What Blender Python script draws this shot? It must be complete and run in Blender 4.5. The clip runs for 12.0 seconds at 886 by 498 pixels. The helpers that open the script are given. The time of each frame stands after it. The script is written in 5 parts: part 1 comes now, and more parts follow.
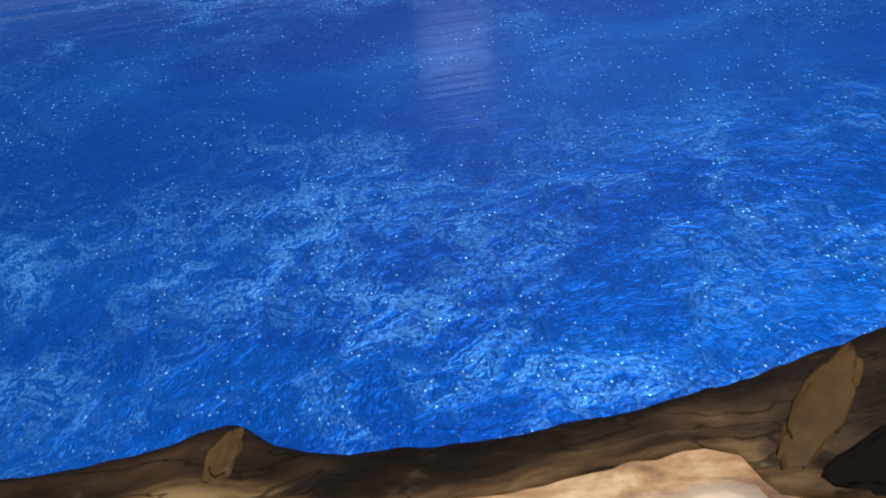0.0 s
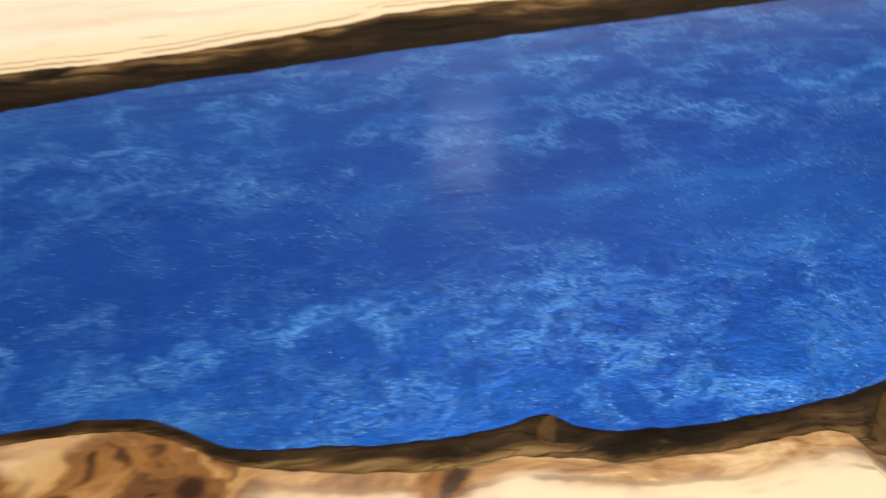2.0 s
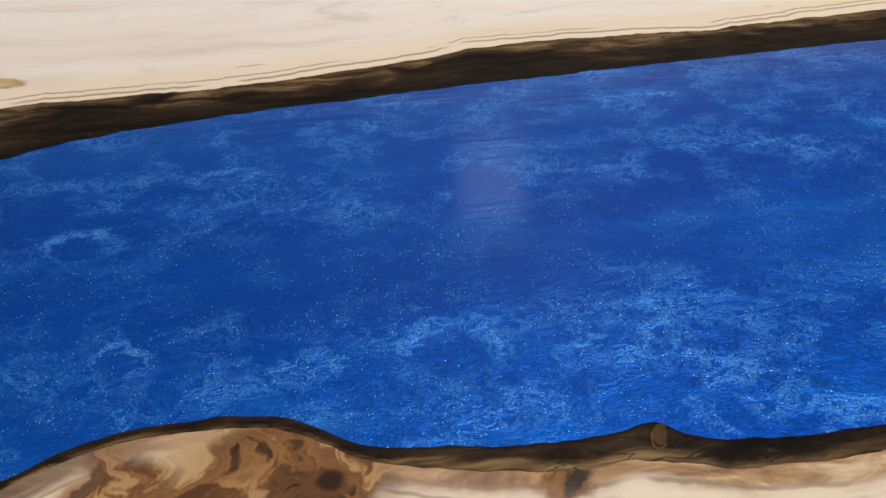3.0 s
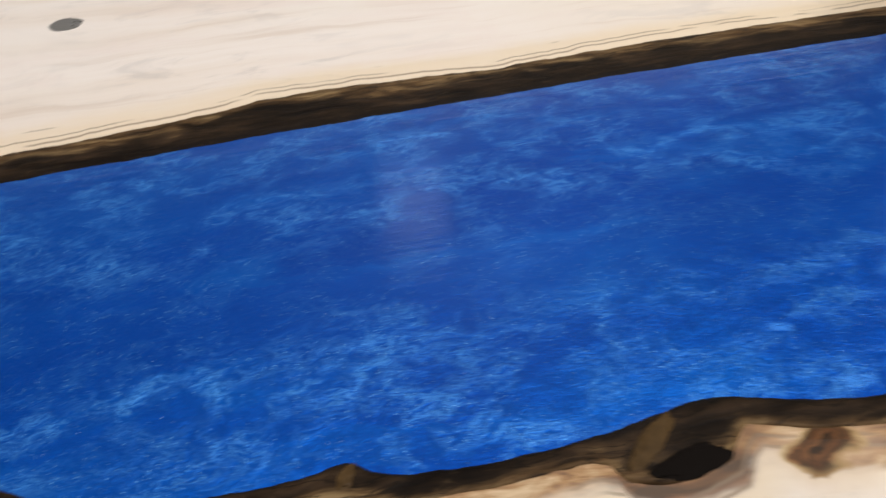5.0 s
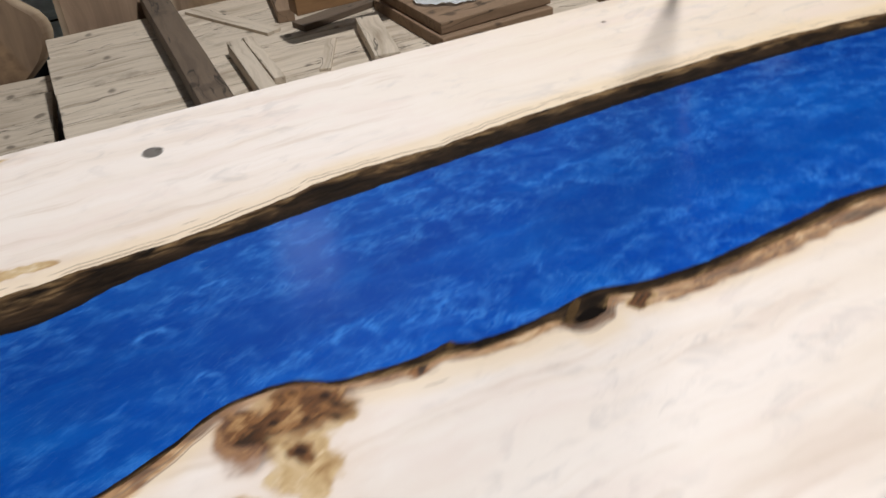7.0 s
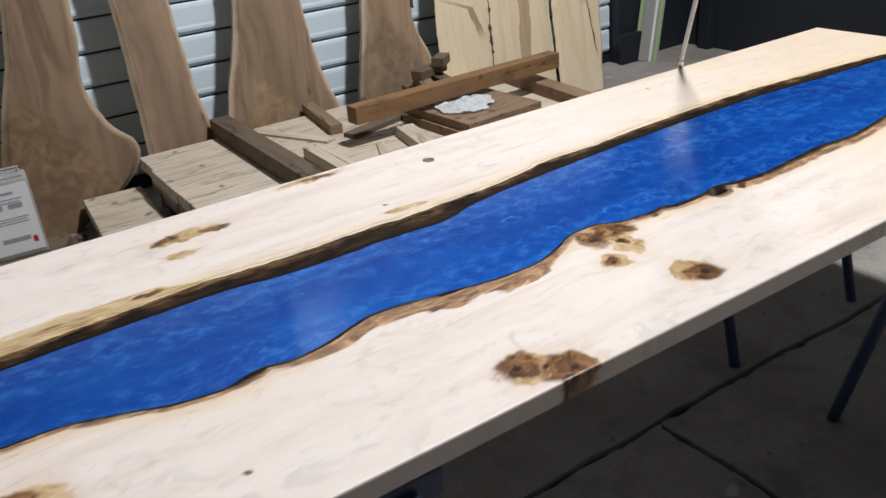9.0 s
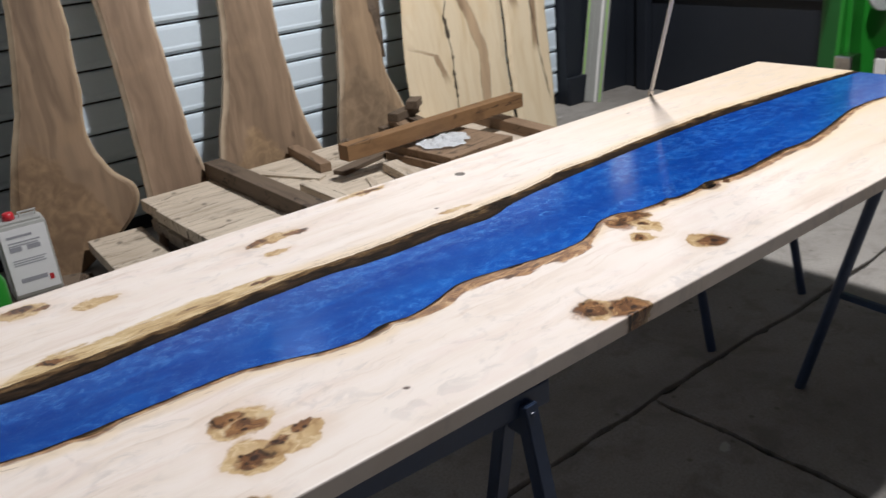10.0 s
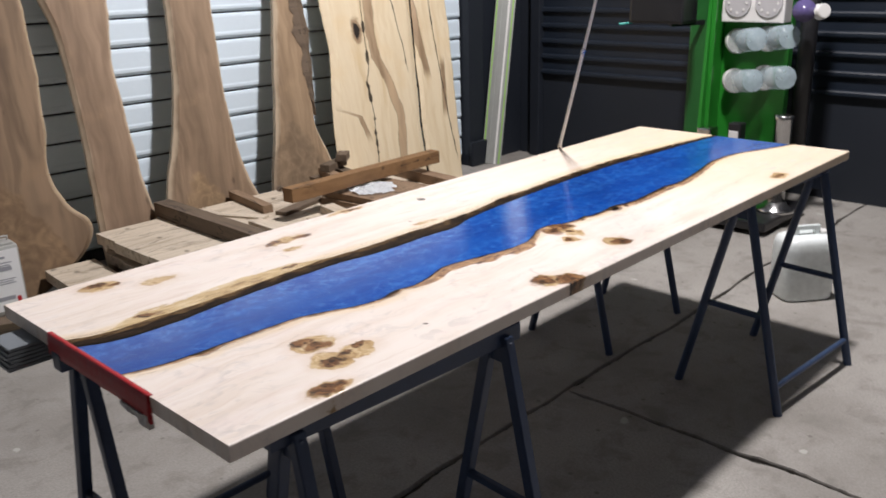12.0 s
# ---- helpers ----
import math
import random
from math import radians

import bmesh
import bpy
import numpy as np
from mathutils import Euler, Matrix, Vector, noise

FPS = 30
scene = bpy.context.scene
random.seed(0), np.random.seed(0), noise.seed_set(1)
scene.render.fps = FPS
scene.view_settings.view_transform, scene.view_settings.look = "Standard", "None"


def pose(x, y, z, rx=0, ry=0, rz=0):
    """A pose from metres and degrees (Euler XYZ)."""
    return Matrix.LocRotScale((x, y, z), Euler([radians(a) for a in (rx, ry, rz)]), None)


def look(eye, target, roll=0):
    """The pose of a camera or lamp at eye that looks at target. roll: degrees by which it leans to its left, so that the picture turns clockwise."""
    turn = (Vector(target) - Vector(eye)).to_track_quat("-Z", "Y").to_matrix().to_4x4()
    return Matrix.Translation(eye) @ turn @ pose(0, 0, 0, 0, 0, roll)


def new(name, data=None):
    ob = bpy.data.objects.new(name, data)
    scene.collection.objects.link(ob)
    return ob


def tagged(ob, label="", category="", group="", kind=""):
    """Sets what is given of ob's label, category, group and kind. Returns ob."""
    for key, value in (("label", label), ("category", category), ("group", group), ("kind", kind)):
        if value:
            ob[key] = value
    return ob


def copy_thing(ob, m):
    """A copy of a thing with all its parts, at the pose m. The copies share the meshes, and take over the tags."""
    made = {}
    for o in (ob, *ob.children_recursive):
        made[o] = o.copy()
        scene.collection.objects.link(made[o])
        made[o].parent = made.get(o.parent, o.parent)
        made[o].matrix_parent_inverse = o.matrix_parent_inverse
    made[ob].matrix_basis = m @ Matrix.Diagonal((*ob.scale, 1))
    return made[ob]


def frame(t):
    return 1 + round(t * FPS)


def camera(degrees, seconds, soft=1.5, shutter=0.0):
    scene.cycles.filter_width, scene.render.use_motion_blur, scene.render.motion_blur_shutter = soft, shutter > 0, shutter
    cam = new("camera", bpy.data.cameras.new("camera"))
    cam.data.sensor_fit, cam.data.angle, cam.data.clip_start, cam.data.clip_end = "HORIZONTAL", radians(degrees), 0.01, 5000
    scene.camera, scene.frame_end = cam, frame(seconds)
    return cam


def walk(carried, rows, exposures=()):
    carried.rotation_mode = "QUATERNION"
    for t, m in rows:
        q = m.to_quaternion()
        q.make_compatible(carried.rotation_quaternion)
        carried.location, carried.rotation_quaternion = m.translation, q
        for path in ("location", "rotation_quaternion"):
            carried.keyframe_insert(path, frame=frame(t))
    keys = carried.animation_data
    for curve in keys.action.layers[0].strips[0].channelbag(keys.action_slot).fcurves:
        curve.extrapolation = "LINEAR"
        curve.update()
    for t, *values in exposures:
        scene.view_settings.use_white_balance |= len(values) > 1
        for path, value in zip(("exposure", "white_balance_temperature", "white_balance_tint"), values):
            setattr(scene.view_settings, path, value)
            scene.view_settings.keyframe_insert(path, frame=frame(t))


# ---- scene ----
cam = camera(55.6, 12.0, shutter=0.6)
PATH = [
    (0, (1.488, 0.203, 0.945), (1.645, 1.581, -0.496), -4.7),
    (0.5, (1.486, 0.21, 0.948), (1.636, 1.582, -0.5), -5.1),
    (1, (1.466, 0.198, 0.967), (1.603, 1.584, -0.468), -5.4),
    (1.5, (1.432, 0.164, 0.994), (1.61, 1.608, -0.378), -3.8),
    (2, (1.393, 0.126, 1.03), (1.614, 1.638, -0.26), -1.9),
    (2.5, (1.35, 0.111, 1.039), (1.547, 1.673, -0.195), -1.1),
    (4.5, (1.411, 0.109, 1.042), (1.584, 1.687, -0.174), -2.9),
    (5, (1.451, 0.085, 1.057), (1.767, 1.665, -0.128), -2.7),
    (5.5, (1.468, 0.069, 1.082), (1.879, 1.643, -0.082), -2.5),
    (6, (1.43, 0.007, 1.183), (1.941, 1.576, 0.052), -2.2),
    (6.5, (1.371, -0.095, 1.268), (1.954, 1.441, 0.127), -3.0),
    (7, (1.238, -0.217, 1.295), (1.87, 1.292, 0.144), -5.4),
    (9, (0.362, -0.683, 1.436), (1.311, 0.846, 0.563), -5.1),
    (9.5, (0.179, -0.79, 1.467), (1.164, 0.732, 0.622), -5.9),
    (10, (-0.042, -0.809, 1.476), (1.075, 0.658, 0.702), -5.3),
    (10.5, (-0.235, -0.841, 1.504), (1.013, 0.514, 0.726), -5.1),
    (11, (-0.352, -0.918, 1.517), (0.991, 0.35, 0.752), -4.3),
    (11.5, (-0.497, -1.026, 1.514), (0.877, 0.246, 0.812), -2.9),
    (12, (-0.616, -1.076, 1.522), (0.757, 0.233, 0.889), -1.5),
]
EXPOSURES = [(0.0, -0.04, 6500, 10), (0.5, 0.22, 8000, 10), (1.0, 0.62, 13500, 10), (1.5, 0.74, 13800, 10), (2.0, 0.05, 8300, 10), (2.5, -0.44, 6600, 10),
             (4.5, -0.32, 6500, 10), (5.5, -0.38, 6500, 10), (6.0, -0.46, 6500, 10), (6.5, -0.30, 6350, 10), (7.0, -0.25, 6250, 10), (9.0, 0.0, 6150, 10), (10.0, 0.06, 6210, 11), (11.0, 0.18, 6280, 13), (12.0, 0.27, 6350, 14)]
walk(cam, [(t, look(eye, target, roll)) for t, eye, target, roll in PATH], EXPOSURES)

# ---- world and light ----
world = bpy.data.worlds.new("workshop_night")
scene.world = world
world.use_nodes = True
world.node_tree.nodes["Background"].inputs[0].default_value = (0.02, 0.022, 0.026, 1)
world.node_tree.nodes["Background"].inputs[1].default_value = 0.3


def lamp(name, kind, at, watts, colour):
    data = bpy.data.lights.new(name, kind)
    data.energy, data.color = watts, colour
    ob = new(name, data)
    ob.location = at
    return ob


main = lamp("high_bay_light", "POINT", (2.70, 0.58, 4.7), 900, (1.0, 0.965, 0.925))
main.data.shadow_soft_size = 0.14
flood = lamp("flood_light", "AREA", (4.75, -3.2, 3.6), 5.0, (1.0, 0.97, 0.94))
flood.data.shape, flood.data.size = "DISK", 0.35
flood.matrix_basis = look((4.75, -3.2, 3.6), (1.6, 2.4, 0.7))

# ---- node helpers ----


class Mat:
    """A node material with short calls: every input is a number, a colour or a socket."""

    def __init__(self, name, rough=0.5, metal=0.0, spec=0.5):
        self.m = bpy.data.materials.new(name)
        self.m.use_nodes = True
        self.t = self.m.node_tree
        self.b = self.t.nodes["Principled BSDF"]
        self.put(self.b, "Roughness", rough)
        self.put(self.b, "Metallic", metal)
        self.put(self.b, "Specular IOR Level", spec)

    def put(self, node, key, value):
        slot = node.inputs[key]
        if isinstance(value, bpy.types.NodeSocket):
            self.t.links.new(value, slot)
        elif isinstance(value, (tuple, list)) and len(value) == 3 and slot.type == "RGBA":
            slot.default_value = (*value, 1)
        else:
            slot.default_value = value

    def coords(self, kind="Object", scale=(1, 1, 1), turn=(0, 0, 0), shift=(0, 0, 0)):
        c = self.t.nodes.new("ShaderNodeTexCoord")
        m = self.t.nodes.new("ShaderNodeMapping")
        self.t.links.new(c.outputs[kind], m.inputs[0])
        m.inputs["Scale"].default_value, m.inputs["Location"].default_value = scale, shift
        m.inputs["Rotation"].default_value = [radians(a) for a in turn]
        return m.outputs[0]

    def noise(self, vector, scale, detail=4, rough=0.55, distort=0.0, colour=False):
        n = self.t.nodes.new("ShaderNodeTexNoise")
        self.t.links.new(vector, n.inputs["Vector"])
        for k, v in (("Scale", scale), ("Detail", detail), ("Roughness", rough), ("Distortion", distort)):
            n.inputs[k].default_value = v
        return n.outputs["Color" if colour else "Fac"]

    def voronoi(self, vector, scale, out="Distance", feature="F1", rand=1.0):
        n = self.t.nodes.new("ShaderNodeTexVoronoi")
        n.feature = feature
        self.t.links.new(vector, n.inputs["Vector"])
        n.inputs["Scale"].default_value = scale
        n.inputs["Randomness"].default_value = rand
        return n.outputs[out]

    def math(self, op, a, b=0.0, c=0.0, clamp=False):
        n = self.t.nodes.new("ShaderNodeMath")
        n.operation, n.use_clamp = op, clamp
        for i, v in enumerate((a, b, c)):
            self.put(n, i, v)
        return n.outputs[0]

    def vec(self, op, a, b):
        n = self.t.nodes.new("ShaderNodeVectorMath")
        n.operation = op
        self.put(n, 0, a)
        self.put(n, 1, b)
        return n.outputs["Value" if op in ("LENGTH", "DISTANCE") else "Vector"]

    def sep(self, vector):
        n = self.t.nodes.new("ShaderNodeSeparateXYZ")
        self.t.links.new(vector, n.inputs[0])
        return n.outputs

    def step(self, value, low, high):
        """0 below low, 1 above high, smooth between (turned round when low is above high)."""
        n = self.t.nodes.new("ShaderNodeMapRange")
        n.interpolation_type = "SMOOTHSTEP"
        lo, hi, a, b = (low, high, 0, 1) if low < high else (high, low, 1, 0)
        self.put(n, "Value", value)
        for k, v in (("From Min", lo), ("From Max", hi), ("To Min", a), ("To Max", b)):
            n.inputs[k].default_value = v
        return n.outputs[0]

    def mix(self, fac, a, b, mode="MIX"):
        n = self.t.nodes.new("ShaderNodeMix")
        n.data_type, n.blend_type = "RGBA", mode
        for slot, v in ((n.inputs[0], fac), (n.inputs[6], a), (n.inputs[7], b)):
            if isinstance(v, bpy.types.NodeSocket):
                self.t.links.new(v, slot)
            elif isinstance(v, (tuple, list)):
                slot.default_value = (*v, 1)
            else:
                slot.default_value = v
        return n.outputs[2]

    def ramp(self, value, *stops):
        n = self.t.nodes.new("ShaderNodeValToRGB")
        self.put(n, 0, value)
        e = n.color_ramp.elements
        while len(e) < len(stops):
            e.new(0.5)
        for el, (p, c) in zip(e, stops):
            el.position, el.color = p, (*c, 1)
        return n.outputs[0]

    def random(self):
        return self.t.nodes.new("ShaderNodeObjectInfo").outputs["Random"]

    def bump(self, height, strength=0.3, distance=0.002):
        n = self.t.nodes.new("ShaderNodeBump")
        n.inputs["Strength"].default_value, n.inputs["Distance"].default_value = strength, distance
        self.t.links.new(height, n.inputs["Height"])
        self.t.links.new(n.outputs[0], self.b.inputs["Normal"])

    def colour(self, c):
        self.put(self.b, "Base Color", c)
        return self


def plain(name, colour, rough=0.5, metal=0.0, vary=0.25, scale=14.0, bump=0.15, fine=90.0):
    """A painted, moulded or metal surface: its colour with broad wear, fine specks and slight relief."""
    m = Mat(name, rough, metal)
    p = m.coords()
    wear = m.noise(p, scale, 5, 0.6)
    grain = m.noise(p, fine, 3, 0.6)
    dark = tuple(v * (1 - vary) for v in colour)
    light = tuple(min(1, v * (1 + vary * 0.6)) for v in colour)
    m.colour(m.mix(m.math("MULTIPLY_ADD", grain, 0.3, m.math("MULTIPLY", wear, 0.75)), dark, light))
    m.put(m.b, "Roughness", m.math("MULTIPLY_ADD", wear, 0.3, rough - 0.15, True))
    m.bump(m.math("ADD", grain, wear), bump, 0.001)
    return m.m


# ---- materials ----
# burl patches of the table top: x, y, half length, half width
KNOTS = [(0.335, 0.207, 0.046, 0.044), (0.310, 0.118, 0.038, 0.044), (0.374, 0.116, 0.044, 0.034), (0.232, 0.028, 0.044, 0.028), (0.935, 0.056, 0.036, 0.034), (0.985, 0.020, 0.036, 0.034),
         (1.305, 0.290, 0.052, 0.038), (1.295, 0.235, 0.030, 0.040), (1.235, 0.198, 0.028, 0.026), (1.302, 0.096, 0.036, 0.038), (2.295, 0.050, 0.052, 0.026), (0.725, 0.820, 0.072, 0.022),
         (0.692, 0.745, 0.030, 0.014), (0.205, 0.877, 0.050, 0.032), (0.320, 0.803, 0.045, 0.026), (1.030, 0.918, 0.080, 0.012), (1.627, 0.262, 0.016, 0.012), (1.112, 0.632, 0.045, 0.012)]
# their dark brown cores
CORES = [(0.232, 0.028, 0.040, 0.024), (0.924, 0.064, 0.036, 0.028), (0.980, 0.022, 0.038, 0.032), (1.312, 0.296, 0.050, 0.034), (1.262, 0.284, 0.022, 0.036), (1.308, 0.082, 0.030, 0.027),
         (1.228, 0.197, 0.016, 0.014), (0.682, 0.827, 0.030, 0.016), (0.778, 0.812, 0.030, 0.013), (0.198, 0.890, 0.026, 0.015), (0.236, 0.866, 0.020, 0.013), (2.292, 0.050, 0.032, 0.011),
         (0.326, 0.226, 0.030, 0.020), (0.336, 0.190, 0.028, 0.020), (1.627, 0.262, 0.013, 0.010), (1.414, 0.281, 0.013, 0.011), (0.185, 0.618, 0.026, 0.009), (0.592, 0.630, 0.030, 0.006), (1.045, 0.918, 0.040, 0.007),
         (0.346, 0.126, 0.018, 0.011), (0.309, 0.112, 0.020, 0.016), (0.392, 0.135, 0.016, 0.011), (1.297, 0.247, 0.012, 0.010)]
# round black eyes: x, y, radius
EYES = [(1.297, 0.247, 0.0075), (1.230, 0.196, 0.0065), (1.309, 0.080, 0.0110), (0.920, 0.062, 0.0085), (0.957, 0.042, 0.0070), (0.986, 0.016, 0.0080), (0.346, 0.126, 0.0060), (0.311, 0.112, 0.0085),
        (0.297, 0.128, 0.0050), (0.388, 0.141, 0.0045), (0.397, 0.127, 0.0050), (0.327, 0.219, 0.0060), (0.344, 0.206, 0.0050), (0.330, 0.184, 0.0055), (0.203, 0.886, 0.0070), (0.790, 0.806, 0.0050),
        (2.312, 0.046, 0.0060), (1.334, 0.296, 0.0070), (1.286, 0.288, 0.0060), (1.310, 0.276, 0.0050), (2.002, 0.862, 0.0035), (1.081, 0.672, 0.0045), (0.560, 0.100, 0.0045), (0.955, 0.000, 0.0050)]


def top_wood():
    """Pale, finely figured maple with brown burl knots and darker, golden streaks beside the live edge."""
    m = Mat("pale_maple", 0.42)
    p = m.coords()
    warp = m.noise(p, 7.0, 3, 0.5, colour=True)
    bent = m.vec("ADD", p, m.vec("MULTIPLY", m.vec("SUBTRACT", warp, (0.5, 0.5, 0.5)), (0.10, 0.055, 0.0)))
    long = m.vec("MULTIPLY", bent, (1.6, 22.0, 6.0))
    fibre = m.noise(m.vec("MULTIPLY", bent, (9.0, 260.0, 60.0)), 1.0, 3, 0.6)
    rings = m.noise(long, 1.0, 5, 0.6)
    cloud = m.noise(p, 3.2, 4, 0.55)
    xyz = m.sep(p)
    base = m.ramp(rings, (0.25, (0.68, 0.57, 0.480)), (0.45, (0.79, 0.695, 0.615)), (0.60, (0.83, 0.75, 0.69)), (0.8, (0.74, 0.635, 0.55)))
    base = m.mix(m.step(cloud, 0.45, 0.75), base, (0.82, 0.745, 0.68))
    # yellower, deeper tone towards the far end
    warm = m.step(m.math("ADD", xyz[0], m.math("MULTIPLY", cloud, 0.8)), 1.9, 3.0)
    base = m.mix(m.math("MULTIPLY", warm, 0.75), base, (0.67, 0.535, 0.37))
    # curly grey figure and fine dark fibres
    curl = m.noise(m.vec("MULTIPLY", bent, (14, 26, 5)), 1.0, 6, 0.72, 1.2)
    base = m.mix(m.math("MULTIPLY", m.math("MULTIPLY", m.step(curl, 0.52, 0.68), m.step(cloud, 0.62, 0.42)), 0.42), base, (0.46, 0.42, 0.40))
    base = m.mix(m.math("MULTIPLY", m.step(m.noise(m.vec("MULTIPLY", bent, (3, 40, 5)), 1.0, 5, 0.7), 0.60, 0.72), 0.34), base, (0.54, 0.42, 0.30))
    base = m.mix(m.math("MULTIPLY", m.step(fibre, 0.62, 0.8), 0.16), base, (0.50, 0.38, 0.27))
    mottle = m.noise(m.vec("MULTIPLY", bent, (1.0, 1.7, 1.0)), 19.0, 5, 0.62, 0.8)
    base = m.mix(m.math("MULTIPLY", m.math("MULTIPLY", m.step(mottle, 0.50, 0.66), m.step(m.noise(p, 4.6, 3, 0.5), 0.44, 0.60)), 0.40), base, (0.52, 0.475, 0.455))
    base = m.mix(m.math("MULTIPLY", m.step(m.noise(m.vec("MULTIPLY", bent, (1.0, 3.0, 1.0)), 6.0, 4, 0.6), 0.50, 0.68), 0.36), base, (0.76, 0.63, 0.57))
    base = m.mix(m.math("MULTIPLY", m.step(m.noise(m.vec("MULTIPLY", bent, (2.2, 34.0, 5.0)), 1.0, 4, 0.65), 0.56, 0.70), 0.40), base, (0.60, 0.47, 0.37))
    uv = m.sep(m.coords("UV"))
    edge = m.noise(m.vec("MULTIPLY", p, (9, 30, 1)), 1.0, 4, 0.6)
    # golden and brown bands that run beside the resin
    farside = m.step(xyz[1], 0.44, 0.46)
    near_w = m.math("MULTIPLY_ADD", m.math("MULTIPLY", m.step(uv[0], 0.66, 0.86), m.step(uv[0], 1.24, 1.08)), 0.032, 0.011)
    near_w = m.math("MULTIPLY_ADD", m.math("MULTIPLY", m.step(uv[0], 1.57, 1.66), m.step(uv[0], 2.5, 2.1)), 0.010, near_w)
    far_w = m.math("MULTIPLY", m.math("MULTIPLY", m.step(uv[0], 0.06, 0.20), m.step(uv[0], 0.72, 0.56)), 0.052)
    width = m.math("ADD", m.math("MULTIPLY", m.math("SUBTRACT", 1.0, farside), near_w), m.math("MULTIPLY", farside, far_w))
    width = m.math("MULTIPLY", width, m.math("MULTIPLY_ADD", edge, 1.6, 0.2))
    band = m.step(m.math("SUBTRACT", uv[1], width), 0.003, -0.004)
    streaks = m.math("MULTIPLY_ADD", m.noise(m.vec("MULTIPLY", bent, (13, 85, 1)), 1.0, 5, 0.66, 1.3), 0.65, m.math("MULTIPLY", edge, 0.38))
    blotch = m.noise(m.vec("MULTIPLY", bent, (20, 62, 1)), 1.0, 5, 0.66, 0.8)
    rust = m.ramp(blotch, (0.36, (0.045, 0.016, 0.007)), (0.46, (0.17, 0.066, 0.022)), (0.56, (0.40, 0.215, 0.085)), (0.68, (0.68, 0.50, 0.31)))
    gold = m.ramp(streaks, (0.38, (0.15, 0.075, 0.028)), (0.46, (0.44, 0.29, 0.125)), (0.55, (0.62, 0.47, 0.25)), (0.68, (0.73, 0.61, 0.43)))
    base = m.mix(m.math("MULTIPLY", band, 0.95), base, m.mix(farside, rust, gold))
    # golden sapwood in the first centimetres
    base = m.mix(m.math("MULTIPLY", m.step(m.math("MULTIPLY_ADD", edge, -0.03, uv[1]), 0.030, 0.0), m.math("MULTIPLY_ADD", band, -0.40, 0.45)), base, (0.74, 0.56, 0.31))
    # thin growth lines that follow the live edge, broken here and there
    drift = m.math("ADD", uv[1], m.math("MULTIPLY_ADD", m.noise(m.vec("MULTIPLY", p, (7.0, 3.0, 1.0)), 1.0, 4, 0.6), 0.022, -0.011))
    for far_off, half, want in ((0.007, 0.0011, 0.40), (0.013, 0.0009, 0.46), (0.026, 0.0007, 0.58)):
        broken = m.step(m.noise(m.vec("MULTIPLY", p, (8.0, 2.0, 1.0)), 1.0 + 30 * far_off, 3, 0.6), want, want + 0.07)
        line = m.math("MULTIPLY", m.step(m.math("ABSOLUTE", m.math("SUBTRACT", drift, far_off)), half * 1.5, half * 0.4), broken)
        base = m.mix(m.math("MULTIPLY", line, 0.75), base, (0.25, 0.175, 0.115))
    # burl knots: tan ground, brown cores, black eyes
    w2 = m.noise(p, 24.0, 3, 0.5, colour=True)
    w3 = m.noise(p, 75.0, 3, 0.55, colour=True)
    off = m.vec("ADD", m.vec("MULTIPLY", m.vec("SUBTRACT", w2, (0.5, 0.5, 0.5)), (0.052, 0.044, 0.0)), m.vec("MULTIPLY", m.vec("SUBTRACT", w3, (0.5, 0.5, 0.5)), (0.014, 0.012, 0.0)))
    pk = m.vec("ADD", p, off)
    pe = m.vec("ADD", p, m.vec("MULTIPLY", off, (0.35, 0.35, 0.0)))

    def nearest(at, spots):
        best = None
        for x, y, a, b in spots:
            d = m.vec("LENGTH", m.vec("MULTIPLY", m.vec("SUBTRACT", at, (x, y, 0.0)), (1 / a, 1 / b, 0.0)), (0, 0, 0))
            best = d if best is None else m.math("MINIMUM", best, d)
        return best

    near = nearest(pk, KNOTS)
    core = nearest(pk, CORES)
    eye = nearest(pe, [(x, y, r * 0.78, r * 0.70) for x, y, r in EYES])
    inside = m.step(near, 1.10, 0.92)
    swirl = m.noise(pk, 34.0, 5, 0.62, 0.9)
    thread = m.math("MULTIPLY_ADD", m.math("SINE", m.math("MULTIPLY_ADD", swirl, 40.0, m.math("MULTIPLY", near, 9.0))), 0.5, 0.5)
    tan = m.ramp(swirl, (0.30, (0.25, 0.135, 0.050)), (0.42, (0.47, 0.31, 0.145)), (0.54, (0.62, 0.46, 0.255)), (0.70, (0.74, 0.62, 0.43)))
    tan = m.mix(m.math("MULTIPLY", thread, 0.30), tan, (0.36, 0.21, 0.085))
    brown = m.ramp(m.math("MULTIPLY_ADD", thread, 0.12, m.math("MULTIPLY", swirl, 0.9)), (0.38, (0.018, 0.007, 0.004)), (0.49, (0.115, 0.042, 0.014)), (0.60, (0.24, 0.105, 0.034)), (0.74, (0.52, 0.33, 0.15)))
    base = m.mix(m.math("MULTIPLY", m.step(near, 1.9, 1.0), 0.28), base, (0.62, 0.45, 0.32))
    base = m.mix(m.math("MULTIPLY", inside, m.step(swirl, 0.80, 0.70)), base, tan)
    base = m.mix(m.math("MULTIPLY", m.step(core, 1.25, 0.75), 0.95), base, brown)
    base = m.mix(m.math("MULTIPLY", m.step(eye, 2.2, 1.0), 0.55), base, (0.16, 0.070, 0.026))
    base = m.mix(m.math("MULTIPLY", m.step(eye, 1.25, 0.65), 0.92), base, (0.022, 0.010, 0.006))
    m.colour(base)
    m.put(m.b, "Roughness", m.math("SUBTRACT", 0.46, m.math("MULTIPLY", inside, 0.14)))
    m.bump(m.math("ADD", fibre, m.math("MULTIPLY", cloud, 0.5)), 0.05, 0.0006)
    return m.m


